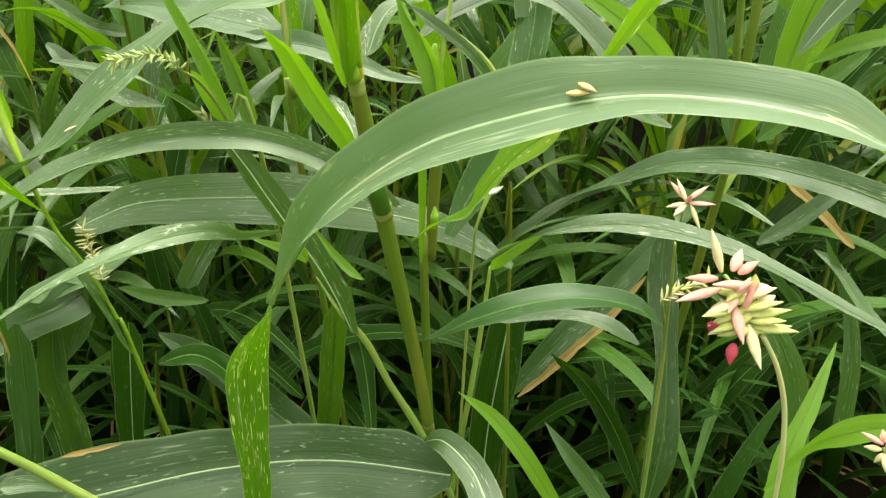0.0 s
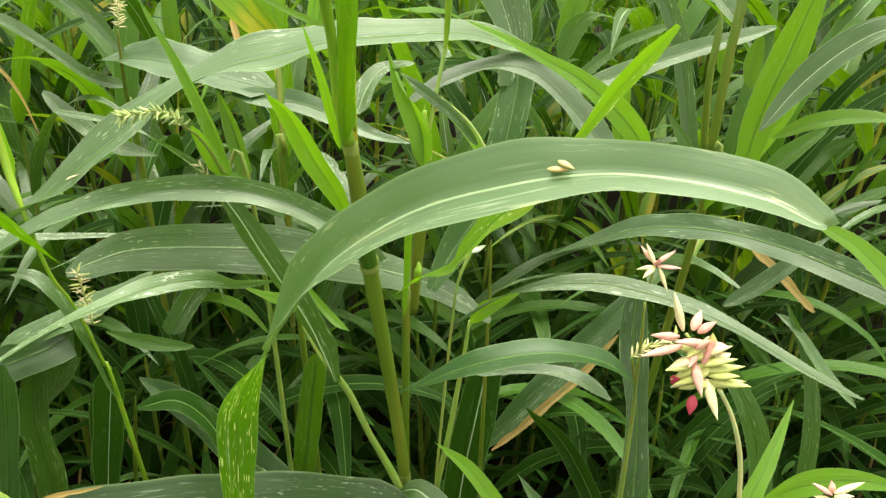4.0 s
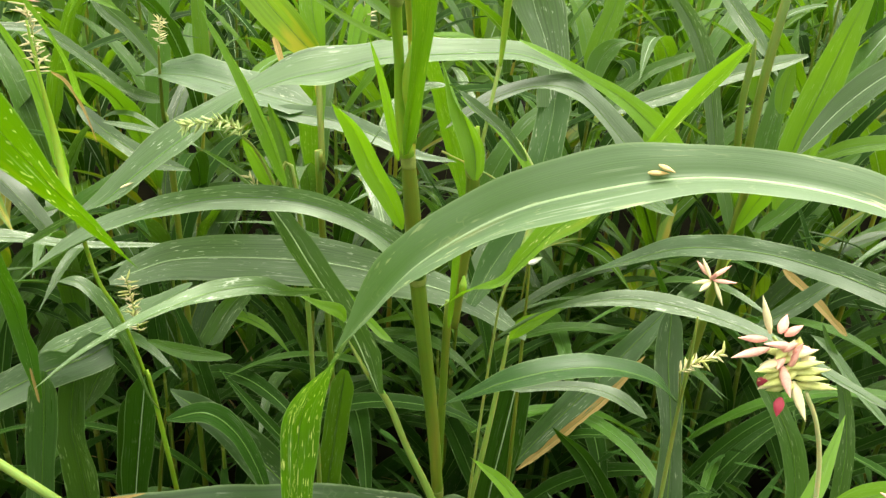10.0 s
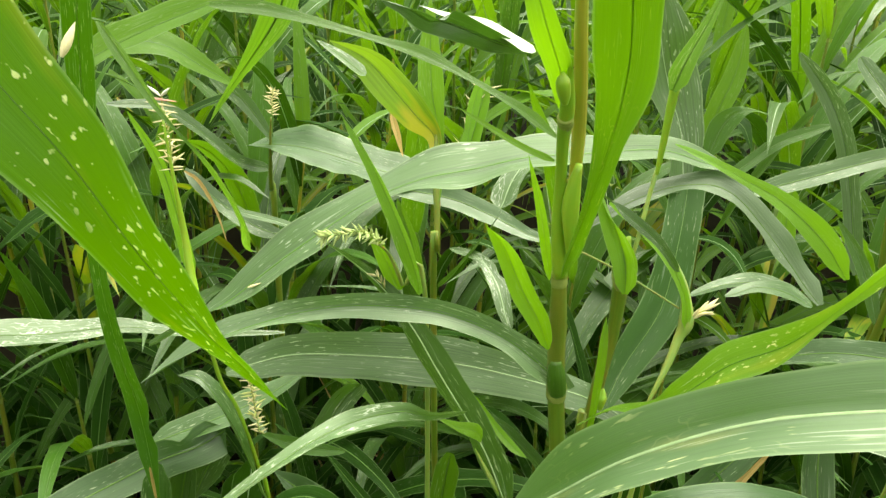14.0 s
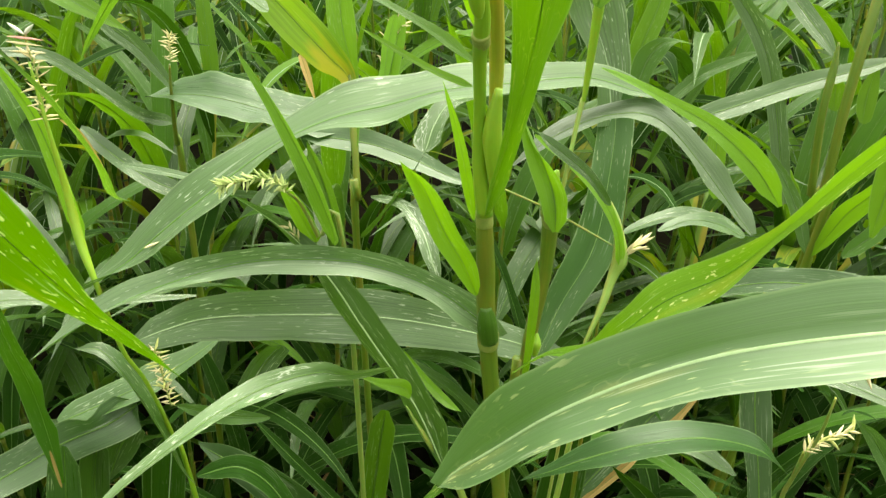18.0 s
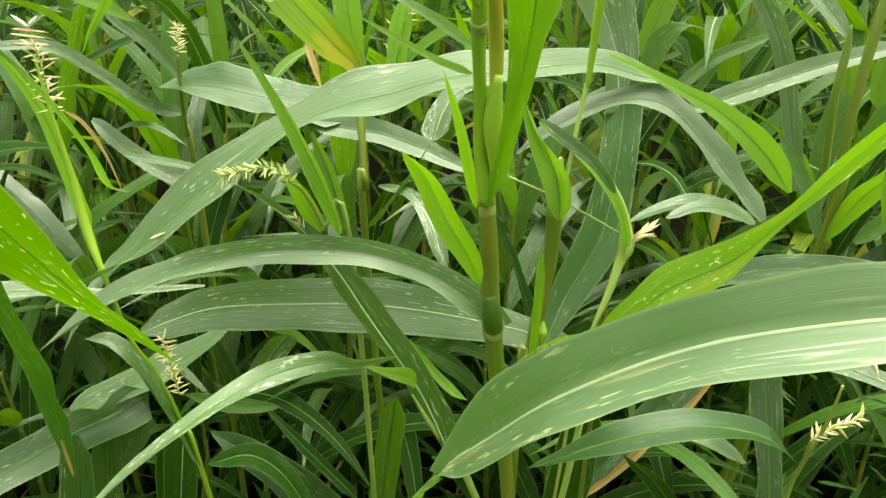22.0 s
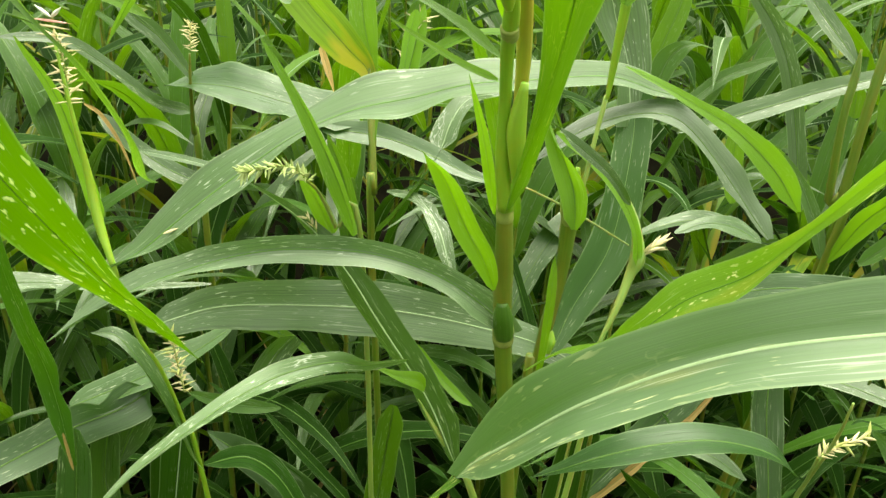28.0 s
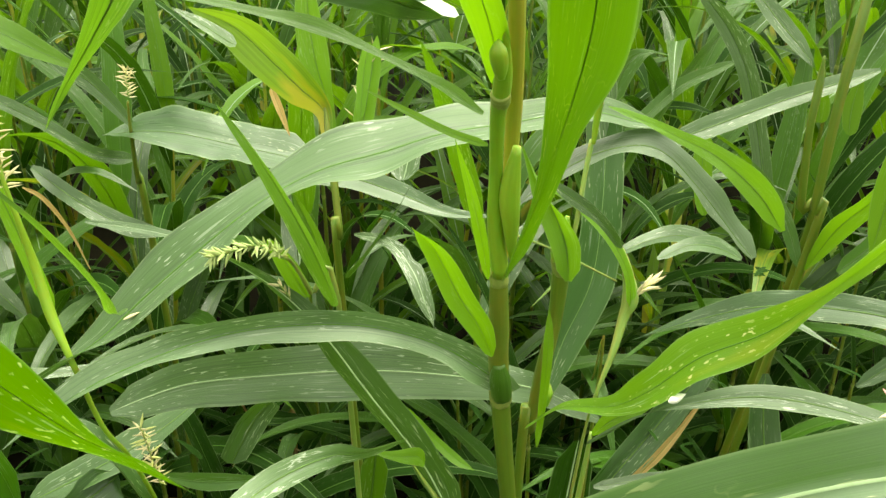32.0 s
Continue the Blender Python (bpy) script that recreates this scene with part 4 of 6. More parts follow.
blade(spear, YOUNG, [(-0.1933, 0.5681, 1.0068, -0.0025, 0.0001, -0.001), (-0.182, 0.5684, 0.9861, -0.0064, 0.0002, -0.0025), (-0.1701, 0.5659, 0.961, -0.0069, 0.0007, -0.0017)], rib=0.0004)
head(spear, [(-0.1754, 0.4952, 1.0315), (-0.1785, 0.4886, 1.0402), (-0.186, 0.4813, 1.0473), (-0.197, 0.4778, 1.0463), (-0.2064, 0.4751, 1.0449), (-0.2108, 0.4749, 1.0442)], 70, 0.0078, 1.05, GREEN_SPIKE, seed=8, r=0.0010)
tube(spear, "stalk", STALK, [(-0.13, 0.66, 0, 0.003), (-0.1452, 0.5667, 0.9023, 0.0022), (-0.1656, 0.5494, 0.9746, 0.0016), (-0.1734, 0.5243, 1.012, 0.0011), (-0.1754, 0.4952, 1.0315, 0.0009)])
head(spear, [(-0.1803, 0.5568, 0.9661), (-0.1837, 0.5553, 0.9736), (-0.1871, 0.5573, 0.9772)], 6, 0.009, 0.6, CREAM, seed=9, r=0.001)

# the cane behind, with yellowing leaves
rear = thing("grass_plant", (-0.12, 0.8, 0), "grass plant with yellow-edged young leaves", "grass plant", "grass plants")
tube(rear, "cane", CANE, [(-0.12, 0.8, 0, 0.004), (-0.1544, 0.7434, 0.8608, 0.0038), (-0.1527, 0.7403, 0.9185, 0.0037), (-0.1547, 0.7491, 0.9561, 0.0034), (-0.1567, 0.7601, 0.9808, 0.0041), (-0.1595, 0.7746, 1.0098, 0.0033), (-0.1621, 0.7878, 1.0363, 0.0008)])
blade(rear, YELLOW, [(-0.1564, 0.756, 0.9745, -0.0022, 0.0003, -0.001), (-0.1595, 0.7717, 1.0072, -0.005, 0.0005, -0.0025), (-0.1636, 0.7836, 1.0284, -0.0075, 0.0007, -0.0039), (-0.1823, 0.7842, 1.0476, -0.0124, -0.0005, -0.0108), (-0.2064, 0.7873, 1.0722, -0.0138, -0.0008, -0.0131), (-0.2363, 0.792, 1.1007, -0.0137, 0.0008, -0.008), (-0.2745, 0.8003, 1.1168, -0.0014, -0.0001, -0.0013)], rib=0.0004)
blade(rear, YOUNG, [(-0.1528, 0.7513, 0.9702, -0.0027, 0.0003, -0.0007), (-0.1552, 0.7681, 1.0012, -0.0038, 0.0005, -0.0008), (-0.158, 0.7837, 1.0298, -0.005, 0.0007, -0.0009), (-0.1687, 0.7961, 1.0714, -0.0128, 0.0013, -0.0032), (-0.1729, 0.8068, 1.1128, -0.0108, 0.0022, -0.0006), (-0.1754, 0.8199, 1.1602, -0.0027, 0.0006, -0.0001)], rib=0.0004)
blade(rear, YOUNG, [(-0.1299, 0.7875, 1.018, -0.0036, 0.0007, -0.0003), (-0.1252, 0.8028, 1.0567, -0.0061, 0.0019, 0.0008), (-0.1194, 0.8108, 1.0831, -0.0041, 0.0008, -0.0003)], rib=0.0004)
blade(rear, LEAF, [(-0.1462, 0.7178, 0.8889, 0.0075, 0.0024, 0.002), (-0.1213, 0.7137, 0.9244, 0.0052, 0.0036, 0.0043), (-0.1006, 0.718, 0.955, 0.0026, 0.0018, 0.0022), (-0.0829, 0.723, 0.9863, -0.0003, 0.0005, 0.0006)])
blade(rear, PALE, [(-0.1394, 0.7372, 0.9237, -0.0002, 0.0027, 0.0024), (-0.1081, 0.7056, 0.9301, 0.0025, 0.0034, 0.0029), (-0.0892, 0.6762, 0.9181, 0.0076, 0.0045, 0.0023), (-0.0795, 0.6533, 0.8975, 0.0068, 0.0021, -0.0009), (-0.0731, 0.6432, 0.8804, 0.001, 0.0003, -0.0001)], RIB_WHITE, bites=((0.42, 1, 0.55, 0.035),))
blade(rear, DARK, [(-0.2191, 0.8073, 0.9623, -0.0009, 0.0083, 0.0065), (-0.1458, 0.7919, 0.9591, 0.0022, 0.0109, 0.0085), (-0.0982, 0.7734, 0.9495, 0.0011, 0.0098, 0.0077), (-0.0531, 0.753, 0.9372, 0.0014, 0.0049, 0.0037), (-0.0086, 0.7388, 0.9361, 0.0006, 0.0013, 0.001)])
blade(rear, DARK, [(-0.1739, 0.8145, 0.9668, 0.0013, 0.0253, 0.0079), (-0.251, 0.8445, 0.9751, -0.0009, 0.03, 0.0116), (-0.3146, 0.8709, 0.9809, -0.0023, 0.0305, 0.0121), (-0.3638, 0.8926, 0.9766, -0.0029, 0.0237, 0.0057), (-0.4022, 0.9006, 0.9681, -0.0025, 0.0126, -0.0051)])
blade(rear, STAND, [(-0.1255, 0.7266, 0.6691, -0.0143, 0.0025, 0.0009), (-0.1321, 0.7217, 0.617, -0.0146, 0.002, 0.0001), (-0.1409, 0.7165, 0.543, -0.0155, 0.0021, -0.0001), (-0.1519, 0.7067, 0.4608, -0.0139, 0.0011, -0.0014)], label="cut grey-green leaf end")
blade(rear, YOUNG, [(-0.1286, 0.7881, 1.0089, -0.0094, 0.0017, -0.001), (-0.123, 0.8007, 1.034, -0.0097, 0.0017, -0.001), (-0.1168, 0.814, 1.0611, -0.0084, 0.0017, -0.0005), (-0.1117, 0.8254, 1.0857, -0.0013, 0, -0.0005)], rib=0.0004)
head(rear, [(-0.1357, 0.8076, 1.0073), (-0.1276, 0.8158, 1.0345), (-0.1201, 0.8238, 1.0614), (-0.1146, 0.8293, 1.073)], 26, 0.018, 1.1, CREAM, seed=11, r=0.001)

# far left seed head
far_left = thing("grass_plant", (-0.4, 1, 0), "grass plant with a pale seed head", "grass plant", "grass plants")
tube(far_left, "cane", CANE, [(-0.4, 1, 0, 0.005), (-0.381, 0.9334, 0.8288, 0.0042), (-0.38, 0.919, 0.9077, 0.003), (-0.3709, 0.8949, 0.9693, 0.0019), (-0.3645, 0.8825, 1.0102, 0.0012)])
head(far_left, [(-0.3634, 0.8839, 1.0129), (-0.365, 0.8926, 1.029), (-0.3658, 0.8983, 1.0397)], 34, 0.0105, 1.3, CREAM, seed=12, r=0.0009)
blade(far_left, LEAF, [(-0.383, 0.9311, 0.9293, -0.0005, 0.0087, 0.0058), (-0.407, 0.8786, 0.9569, 0, 0.0066, 0.0044), (-0.4427, 0.8396, 1.0085, -0.0005, 0.0071, 0.0049), (-0.467, 0.8095, 1.0354, -0.0018, 0.0058, 0.0041), (-0.5032, 0.7704, 1.0446, -0.0014, 0.0041, 0.0029)])
blade(far_left, LEAF, [(-0.3666, 0.9065, 0.9693, 0.0013, 0.0021, 0.0027), (-0.4016, 0.9109, 1.0162, 0.0071, 0.0037, 0.004), (-0.4313, 0.9049, 1.0453, 0.0068, 0.0045, 0.0053), (-0.4512, 0.8975, 1.0744, -0.0001, 0.0004, 0.0005)])

# the right-hand clump
right = thing("grass_plant", (0.27, 0.76, 0), "clump of tall yellow-green grass canes", "grass plant", "grass plants")
blade(right, UPRIGHT, [(0.0054, 0.5627, 0.8618, -0.0045, 0.0019, 0.0014), (0.0275, 0.5997, 0.8878, -0.0127, 0.0059, 0.0045), (0.0601, 0.6409, 0.9235, -0.0161, 0.008, 0.0066), (0.0777, 0.6892, 0.973, -0.0158, 0.0055, 0.0028), (0.0875, 0.7317, 1.0108, -0.0159, 0.0038, -0.0003), (0.0871, 0.7595, 1.0416, -0.0151, 0.0031, -0.0012)], taper=0, rib=0.0003, label="broad dark upright leaf")
blade(right, ARCH, [(0.0856, 0.7288, 1.0044, -0.0188, -0.0129, 0.0023), (0.0778, 0.7466, 1.0581, -0.0203, -0.0128, 0.005), (0.0608, 0.7481, 1.0999, -0.03, -0.0215, 0.0029), (0.0447, 0.7385, 1.1449, -0.0278, -0.022, -0.0006), (0.0363, 0.7377, 1.1898, -0.008, -0.0063, 0)], RIB_WHITE, taper=0, rib=0.0005)
tube(right, "cane", CANE, [(0.27, 0.8, 0, 0.005), (0.2979, 0.7203, 0.8705, 0.0044), (0.2927, 0.7156, 0.9462, 0.0045), (0.2906, 0.7172, 1.0336, 0.0046), (0.296, 0.7244, 1.1111, 0.0046), (0.3051, 0.7356, 1.1644, 0.003)])
tube(right, "cane", CANE, [(0.29, 0.86, 0, 0.005), (0.3062, 0.7422, 0.859, 0.0042), (0.2935, 0.7387, 0.9364, 0.004), (0.285, 0.7417, 1.0154, 0.0036), (0.2868, 0.7467, 1.0566, 0.0036), (0.2861, 0.7488, 1.0817, 0.0008)])
blade(right, LEAF, [(0.3453, 0.751, 1.0672, 0, 0.0053, 0.0049), (0.2674, 0.7616, 1.0384, 0.0001, 0.0076, 0.0071), (0.1972, 0.7706, 1.0077, -0.0021, 0.0082, 0.0073), (0.1421, 0.7714, 0.9864, 0.0001, 0.0011, 0.0011)], RIB_GREEN)
blade(right, LEAF, [(0.2464, 0.7659, 0.8762, 0.0042, 0.008, 0.0011), (0.1959, 0.7672, 0.8957, 0.0043, 0.0135, 0.0023), (0.1531, 0.7577, 0.8966, 0.0026, 0.0112, 0.0019), (0.1143, 0.7509, 0.8822, -0.0003, 0.0055, 0.0005)])
blade(right, ARCH, [(0.3253, 0.8439, 0.8785, -0.0083, 0.0011, -0.0042), (0.3102, 0.8725, 0.9624, -0.0095, 0.003, -0.0012), (0.2933, 0.8902, 1.0258, -0.0104, 0.0042, 0.0002), (0.2693, 0.9048, 1.0723, -0.0115, 0.0038, -0.001), (0.2328, 0.9161, 1.1133, -0.0053, 0.0006, -0.0031)], RIB_GREEN)
blade(right, YOUNG, [(0.2962, 0.7102, 0.8825, -0.0036, 0.0011, -0.0006), (0.3115, 0.7017, 0.93, -0.009, 0.0056, 0.0031), (0.3296, 0.6872, 0.968, -0.0082, 0.0039, 0.0009), (0.3503, 0.6793, 1.019, -0.004, 0.0026, 0.0015)], rib=0.0004)
blade(right, YOUNG, [(0.2195, 0.7844, 0.9088, -0.0069, 0.0013, -0.0008), (0.215, 0.7964, 0.9513, -0.0096, 0.0034, 0.0016), (0.2161, 0.8058, 0.9907, -0.0068, 0.0028, 0.0019)], rib=0.0004)
blade(right, DARK, [(0.118, 0.6764, 0.833, 0.0015, 0.0019, -0.0015), (0.1652, 0.6512, 0.871, 0.005, 0.0113, 0.0011), (0.2054, 0.6123, 0.9077, 0.0042, 0.0136, 0.005), (0.2501, 0.5619, 0.9308, 0.0033, 0.0123, 0.0058), (0.2851, 0.5149, 0.9406, 0.0027, 0.0105, 0.0073), (0.3104, 0.475, 0.9439, 0.0024, 0.0084, 0.0085), (0.3417, 0.4303, 0.9437, 0.0022, 0.0059, 0.0088), (0.3659, 0.3956, 0.9377, 0.0015, 0.0027, 0.0071)], label="dark green arching leaf")

# low leaves on the right
low_right = thing("grass_plant", (0.02, 0.58, 0), "low grass shoots with arching leaves", "grass plant", "grass plants")
tube(low_right, "stalk", STALK, [(0.0405, 0.5433, 0.8429, 0.0014), (0.0353, 0.5368, 0.7948, 0.0022), (0.0265, 0.5278, 0.7237, 0.0026), (0.0168, 0.5217, 0.6574, 0.0027), (0.0064, 0.5152, 0.5682, 0.0027), (-0.0019, 0.51, 0.4787, 0.0027), (-0.0086, 0.5058, 0.3891, 0.0027), (-0.0139, 0.5024, 0.2993, 0.0027), (-0.0182, 0.4997, 0.2095, 0.0027), (-0.0216, 0.4976, 0.1195, 0.0027), (-0.0244, 0.4959, 0.0296, 0.0027), (-0.0251, 0.4954, 0, 0.0027)])
blade(low_right, ARCH, [(0.0262, 0.5108, 0.8623, -0.003, -0.0003, -0.0068), (0.0572, 0.5021, 0.891, -0.0026, 0.0009, -0.0033), (0.0855, 0.4908, 0.91, -0.0024, 0.0036, 0.0012), (0.1312, 0.4806, 0.9218, -0.0017, 0.0085, 0.0039), (0.1801, 0.4591, 0.9228, 0.0003, 0.0089, 0.0023), (0.2187, 0.4278, 0.9202, 0.0021, 0.0076, 0.0014), (0.2665, 0.3873, 0.907, 0.0024, 0.0047, 0.0002), (0.2916, 0.372, 0.9009, 0.003, 0.0022, 0.0002)], label="pale arching leaf")
blade(low_right, YOUNG, [(0.0415, 0.542, 0.8401, -0.0038, 0.0003, -0.0008), (0.0517, 0.5363, 0.8588, -0.0034, 0.0041, 0.0043), (0.0675, 0.5283, 0.8746, -0.0022, 0.0025, 0.0025), (0.0803, 0.5237, 0.8867, -0.0004, 0.0009, 0.001)], rib=0.0004)
blade(low_right, WET, [(0.166, 0.4483, 0.8479, 0.0009, 0.0101, -0.0042), (0.1425, 0.449, 0.8691, 0.001, 0.0129, -0.0013), (0.1026, 0.4496, 0.8784, 0.0011, 0.0145, 0.0009), (0.0624, 0.4476, 0.8746, 0.0002, 0.0142, 0.0017), (0.0279, 0.4479, 0.8619, -0.0005, 0.011, 0.0011), (0.001, 0.4523, 0.8435, -0.0011, 0.0054, -0.0006), (-0.0179, 0.4567, 0.8303, -0.0026, 0.0007, -0.0008)], label="wet dark leaf")
blade(low_right, LEAF, [(0.1693, 0.5161, 0.7794, 0.0056, 0.0028, -0.001), (0.1401, 0.5266, 0.7957, 0.0057, 0.0058, 0.0017), (0.1051, 0.538, 0.7956, 0.0029, 0.0045, 0.0019), (0.0486, 0.5431, 0.7851, 0.0002, 0.0038, 0.0019)])
tube(low_right, "stalk", STALK, [(0.1373, 0.3836, 0.9647, 0.0007), (0.144, 0.3959, 0.9278, 0.0011), (0.1579, 0.4274, 0.8649, 0.0014), (0.1671, 0.4465, 0.82, 0.0017), (0.1748, 0.4574, 0.7243, 0.0019), (0.1806, 0.4656, 0.6348, 0.0019), (0.1853, 0.4721, 0.5452, 0.0019), (0.189, 0.4773, 0.4554, 0.0019), (0.192, 0.4815, 0.3656, 0.0019), (0.1944, 0.4849, 0.2756, 0.0019), (0.1963, 0.4875, 0.1857, 0.0019), (0.1978, 0.4897, 0.0957, 0.0019), (0.199, 0.4914, 0.0058, 0.0019), (0.1991, 0.4915, 0, 0.0019)])
tube(low_right, "stalk", STALK, [(0.1597, 0.4314, 0.8570, 0.0009), (0.1507, 0.4163, 0.8853, 0.0009), (0.1416, 0.4012, 0.9097, 0.0009)])
head(low_right, [(0.1416, 0.4012, 0.9097), (0.1539, 0.4045, 0.9166), (0.1718, 0.4071, 0.9224)], 30, 0.0085, 0.95, CREAM, seed=20, r=0.001, mats=(CREAM, CREAM, GREENISH))
blade(low_right, DARK, [(0.1918, 0.4809, 0.6089, -0.0089, 0.0018, -0.0002), (0.2022, 0.5004, 0.6769, -0.0136, 0.0032, 0.0003), (0.2031, 0.5309, 0.7453, -0.0097, 0.0028, 0.0009), (0.1964, 0.5617, 0.8127, -0.0132, 0.0027, -0.0003), (0.1959, 0.5799, 0.8619, -0.0083, 0.0013, -0.0008)], RIB_GREEN)
blade(low_right, DRY, [(0.0912, 0.6932, 0.5536, -0.0027, 0.0013, 0.0015), (0.1381, 0.7069, 0.594, -0.004, 0.0022, 0.0026), (0.1906, 0.7243, 0.6407, -0.004, 0.0022, 0.0026), (0.2399, 0.7461, 0.6952, -0.0019, 0.0009, 0.001)], bites=((0.2, 1, 0.5, 0.06), (0.5, -1, 0.5, 0.08), (0.8, 1, 0.5, 0.06)), label="withered orange-brown leaf edge")
blade(low_right, DARK, [(0.0859, 0.6993, 0.5532, -0.0051, 0.0032, 0.004), (0.1159, 0.711, 0.5887, -0.0153, 0.0038, 0.0034), (0.1656, 0.7316, 0.6397, -0.0184, 0.005, 0.0047), (0.2209, 0.755, 0.6966, -0.0148, 0.0051, 0.0055), (0.2713, 0.7803, 0.7487, -0.0065, 0.0023, 0.0025)])
blade(low_right, YOUNG, [(0.013, 0.5091, 0.7314, -0.001, 0.001, 0.0008), (0.0458, 0.5046, 0.704, 0.0032, 0.0046, 0.0039), (0.0755, 0.4933, 0.6666, 0.0055, 0.0054, 0.0042), (0.1086, 0.4807, 0.609, 0.007, 0.0019, -0.0004)], RIB_GREEN, rib=0.0004)
blade(low_right, LEAF, [(0.1018, 0.569, 0.6388, -0.0011, 0.0009, 0.0007), (0.1263, 0.552, 0.6099, 0.0047, 0.0044, 0.0034), (0.1542, 0.5407, 0.5724, 0.0078, 0.0048, 0.003), (0.1859, 0.5238, 0.5268, 0.0079, 0.003, 0.0007)])
blade(low_right, LEAF, [(0.3722, 0.4844, 0.804, -0.0002, 0.0043, 0.0039), (0.3488, 0.5095, 0.8253, 0.0054, 0.0017, 0.0002), (0.3296, 0.5359, 0.8487, 0.0019, 0.0036, 0.0033), (0.3166, 0.551, 0.8551, 0.0001, 0.0007, 0.0007)])
blade(low_right, LEAF, [(0.2158, 0.4718, 0.8786, -0.0009, 0.001, 0.0008), (0.2446, 0.4763, 0.851, 0.007, 0.0016, 0.0013), (0.2759, 0.4681, 0.8018, 0.01, 0.0017, 0.0009), (0.2921, 0.4594, 0.7479, 0.0116, 0.0005, -0.0015), (0.2952, 0.4471, 0.6843, 0.0105, 0.0004, -0.0016)], RIB_GREEN)
blade(low_right, LEAF, [(0.3205, 0.5436, 0.8701, -0.003, 0.0028, 0.0016), (0.3438, 0.5236, 0.8182, -0.0043, 0.0012, -0.0021), (0.3533, 0.5048, 0.7647, -0.0065, 0.0027, -0.0015), (0.3554, 0.4892, 0.6946, -0.0067, 0.0026, -0.0017)])

# the near pink flower
pink = thing("flowering_shoot", (0.17, 0.27, 0), "grass shoot with a pink and cream flower cluster", "flower", "")
tube(pink, "stalk", STALK_PALE, [(0.1101, 0.2063, 1.0358, 0.0009), (0.1185, 0.2068, 1.0214, 0.0009), (0.1278, 0.2104, 0.9989, 0.001), (0.1338, 0.212, 0.9732, 0.001), (0.1397, 0.2161, 0.942, 0.001), (0.1529, 0.2253, 0.8534, 0.001), (0.1634, 0.2326, 0.7644, 0.001), (0.1719, 0.2385, 0.6749, 0.001), (0.1787, 0.2433, 0.5853, 0.001), (0.1841, 0.247, 0.4956, 0.001), (0.1884, 0.2501, 0.4057, 0.001), (0.1919, 0.2525, 0.3158, 0.001), (0.1947, 0.2544, 0.2259, 0.001), (0.1969, 0.256, 0.1359, 0.001), (0.1987, 0.2572, 0.046, 0.001), (0.1994, 0.2577, 0, 0.001)], label="thin yellow-green stalk")
blade(pink, YOUNG, [(0.1821, 0.2713, 0.8395, -0.0094, 0.0012, -0.0015), (0.1923, 0.2994, 0.8753, -0.0079, -0.0005, -0.0039), (0.2064, 0.3166, 0.894, -0.0058, 0.0004, -0.0015), (0.2278, 0.3448, 0.9214, -0.0004, 0.0003, 0.0002)], rib=0.0004)
blade(pink, YOUNG, [(0.1775, 0.2856, 0.8638, -0.0019, 0.0024, 0.0018), (0.1953, 0.2902, 0.8904, -0.0012, 0.0015, 0.0012), (0.208, 0.2811, 0.9132, 0.001, 0.005, 0.0045), (0.2253, 0.2684, 0.9305, 0.0002, 0.004, 0.0036), (0.2433, 0.2509, 0.9408, 0.0002, 0.0009, 0.0008)], RIB_GREEN, rib=0.0004)
tube(pink, "cane", CANE, [(0.1976, 0.1939, 1.0473, 0.004), (0.1874, 0.1916, 1.0215, 0.0033), (0.1832, 0.1886, 1.0052, 0.0036), (0.182, 0.1878, 0.9718, 0.004), (0.1793, 0.1862, 0.8819, 0.004), (0.1772, 0.1849, 0.7919, 0.004), (0.1755, 0.1839, 0.7019, 0.004), (0.1742, 0.1831, 0.6119, 0.004), (0.1731, 0.1824, 0.5219, 0.004), (0.1722, 0.1819, 0.4319, 0.004), (0.1715, 0.1815, 0.3419, 0.004), (0.171, 0.1811, 0.2519, 0.004), (0.1705, 0.1809, 0.1619, 0.004), (0.1702, 0.1807, 0.0719, 0.004), (0.1699, 0.1805, 0, 0.004)])
axis = tube(pink, "seed_head", STALK, [(0.1124, 0.2077, 1.0359, 0.0007), (0.1072, 0.2097, 1.0417, 0.0007), (0.1008, 0.2128, 1.0497, 0.0007), (0.0961, 0.2157, 1.0548, 0.0007)], sides=6, steps=3)
spikelet(axis, (0.0952, 0.2162, 1.0557), (0.0905, 0.2212, 1.0699), 0.0023, CREAM)
spikelet(axis, (0.0987, 0.2162, 1.056), (0.1032, 0.2228, 1.061), 0.0023, PINK)
spikelet(axis, (0.1007, 0.2158, 1.0553), (0.1069, 0.2157, 1.0605), 0.0023, PINK)
spikelet(axis, (0.0949, 0.2135, 1.0507), (0.0788, 0.2098, 1.0478), 0.0023, PINK)
spikelet(axis, (0.094, 0.2152, 1.0537), (0.0838, 0.2185, 1.0517), 0.0023, PINK)
spikelet(axis, (0.1044, 0.2139, 1.052), (0.0902, 0.2103, 1.0545), 0.0023, PINK)
spikelet(axis, (0.0991, 0.2129, 1.0498), (0.1041, 0.2104, 1.0557), 0.0023, PINK)
spikelet(axis, (0.1018, 0.2116, 1.0475), (0.0876, 0.2062, 1.0442), 0.0023, CREAM)
spikelet(axis, (0.1035, 0.21, 1.0447), (0.0912, 0.2084, 1.0384), 0.0023, GREENISH)
spikelet(axis, (0.1031, 0.2081, 1.041), (0.0917, 0.2055, 1.0381), 0.0023, GREENISH)
spikelet(axis, (0.1017, 0.2067, 1.0384), (0.0948, 0.2077, 1.0347), 0.0023, GREENISH)
spikelet(axis, (0.1018, 0.212, 1.0482), (0.1136, 0.2122, 1.0519), 0.0023, CREAM)
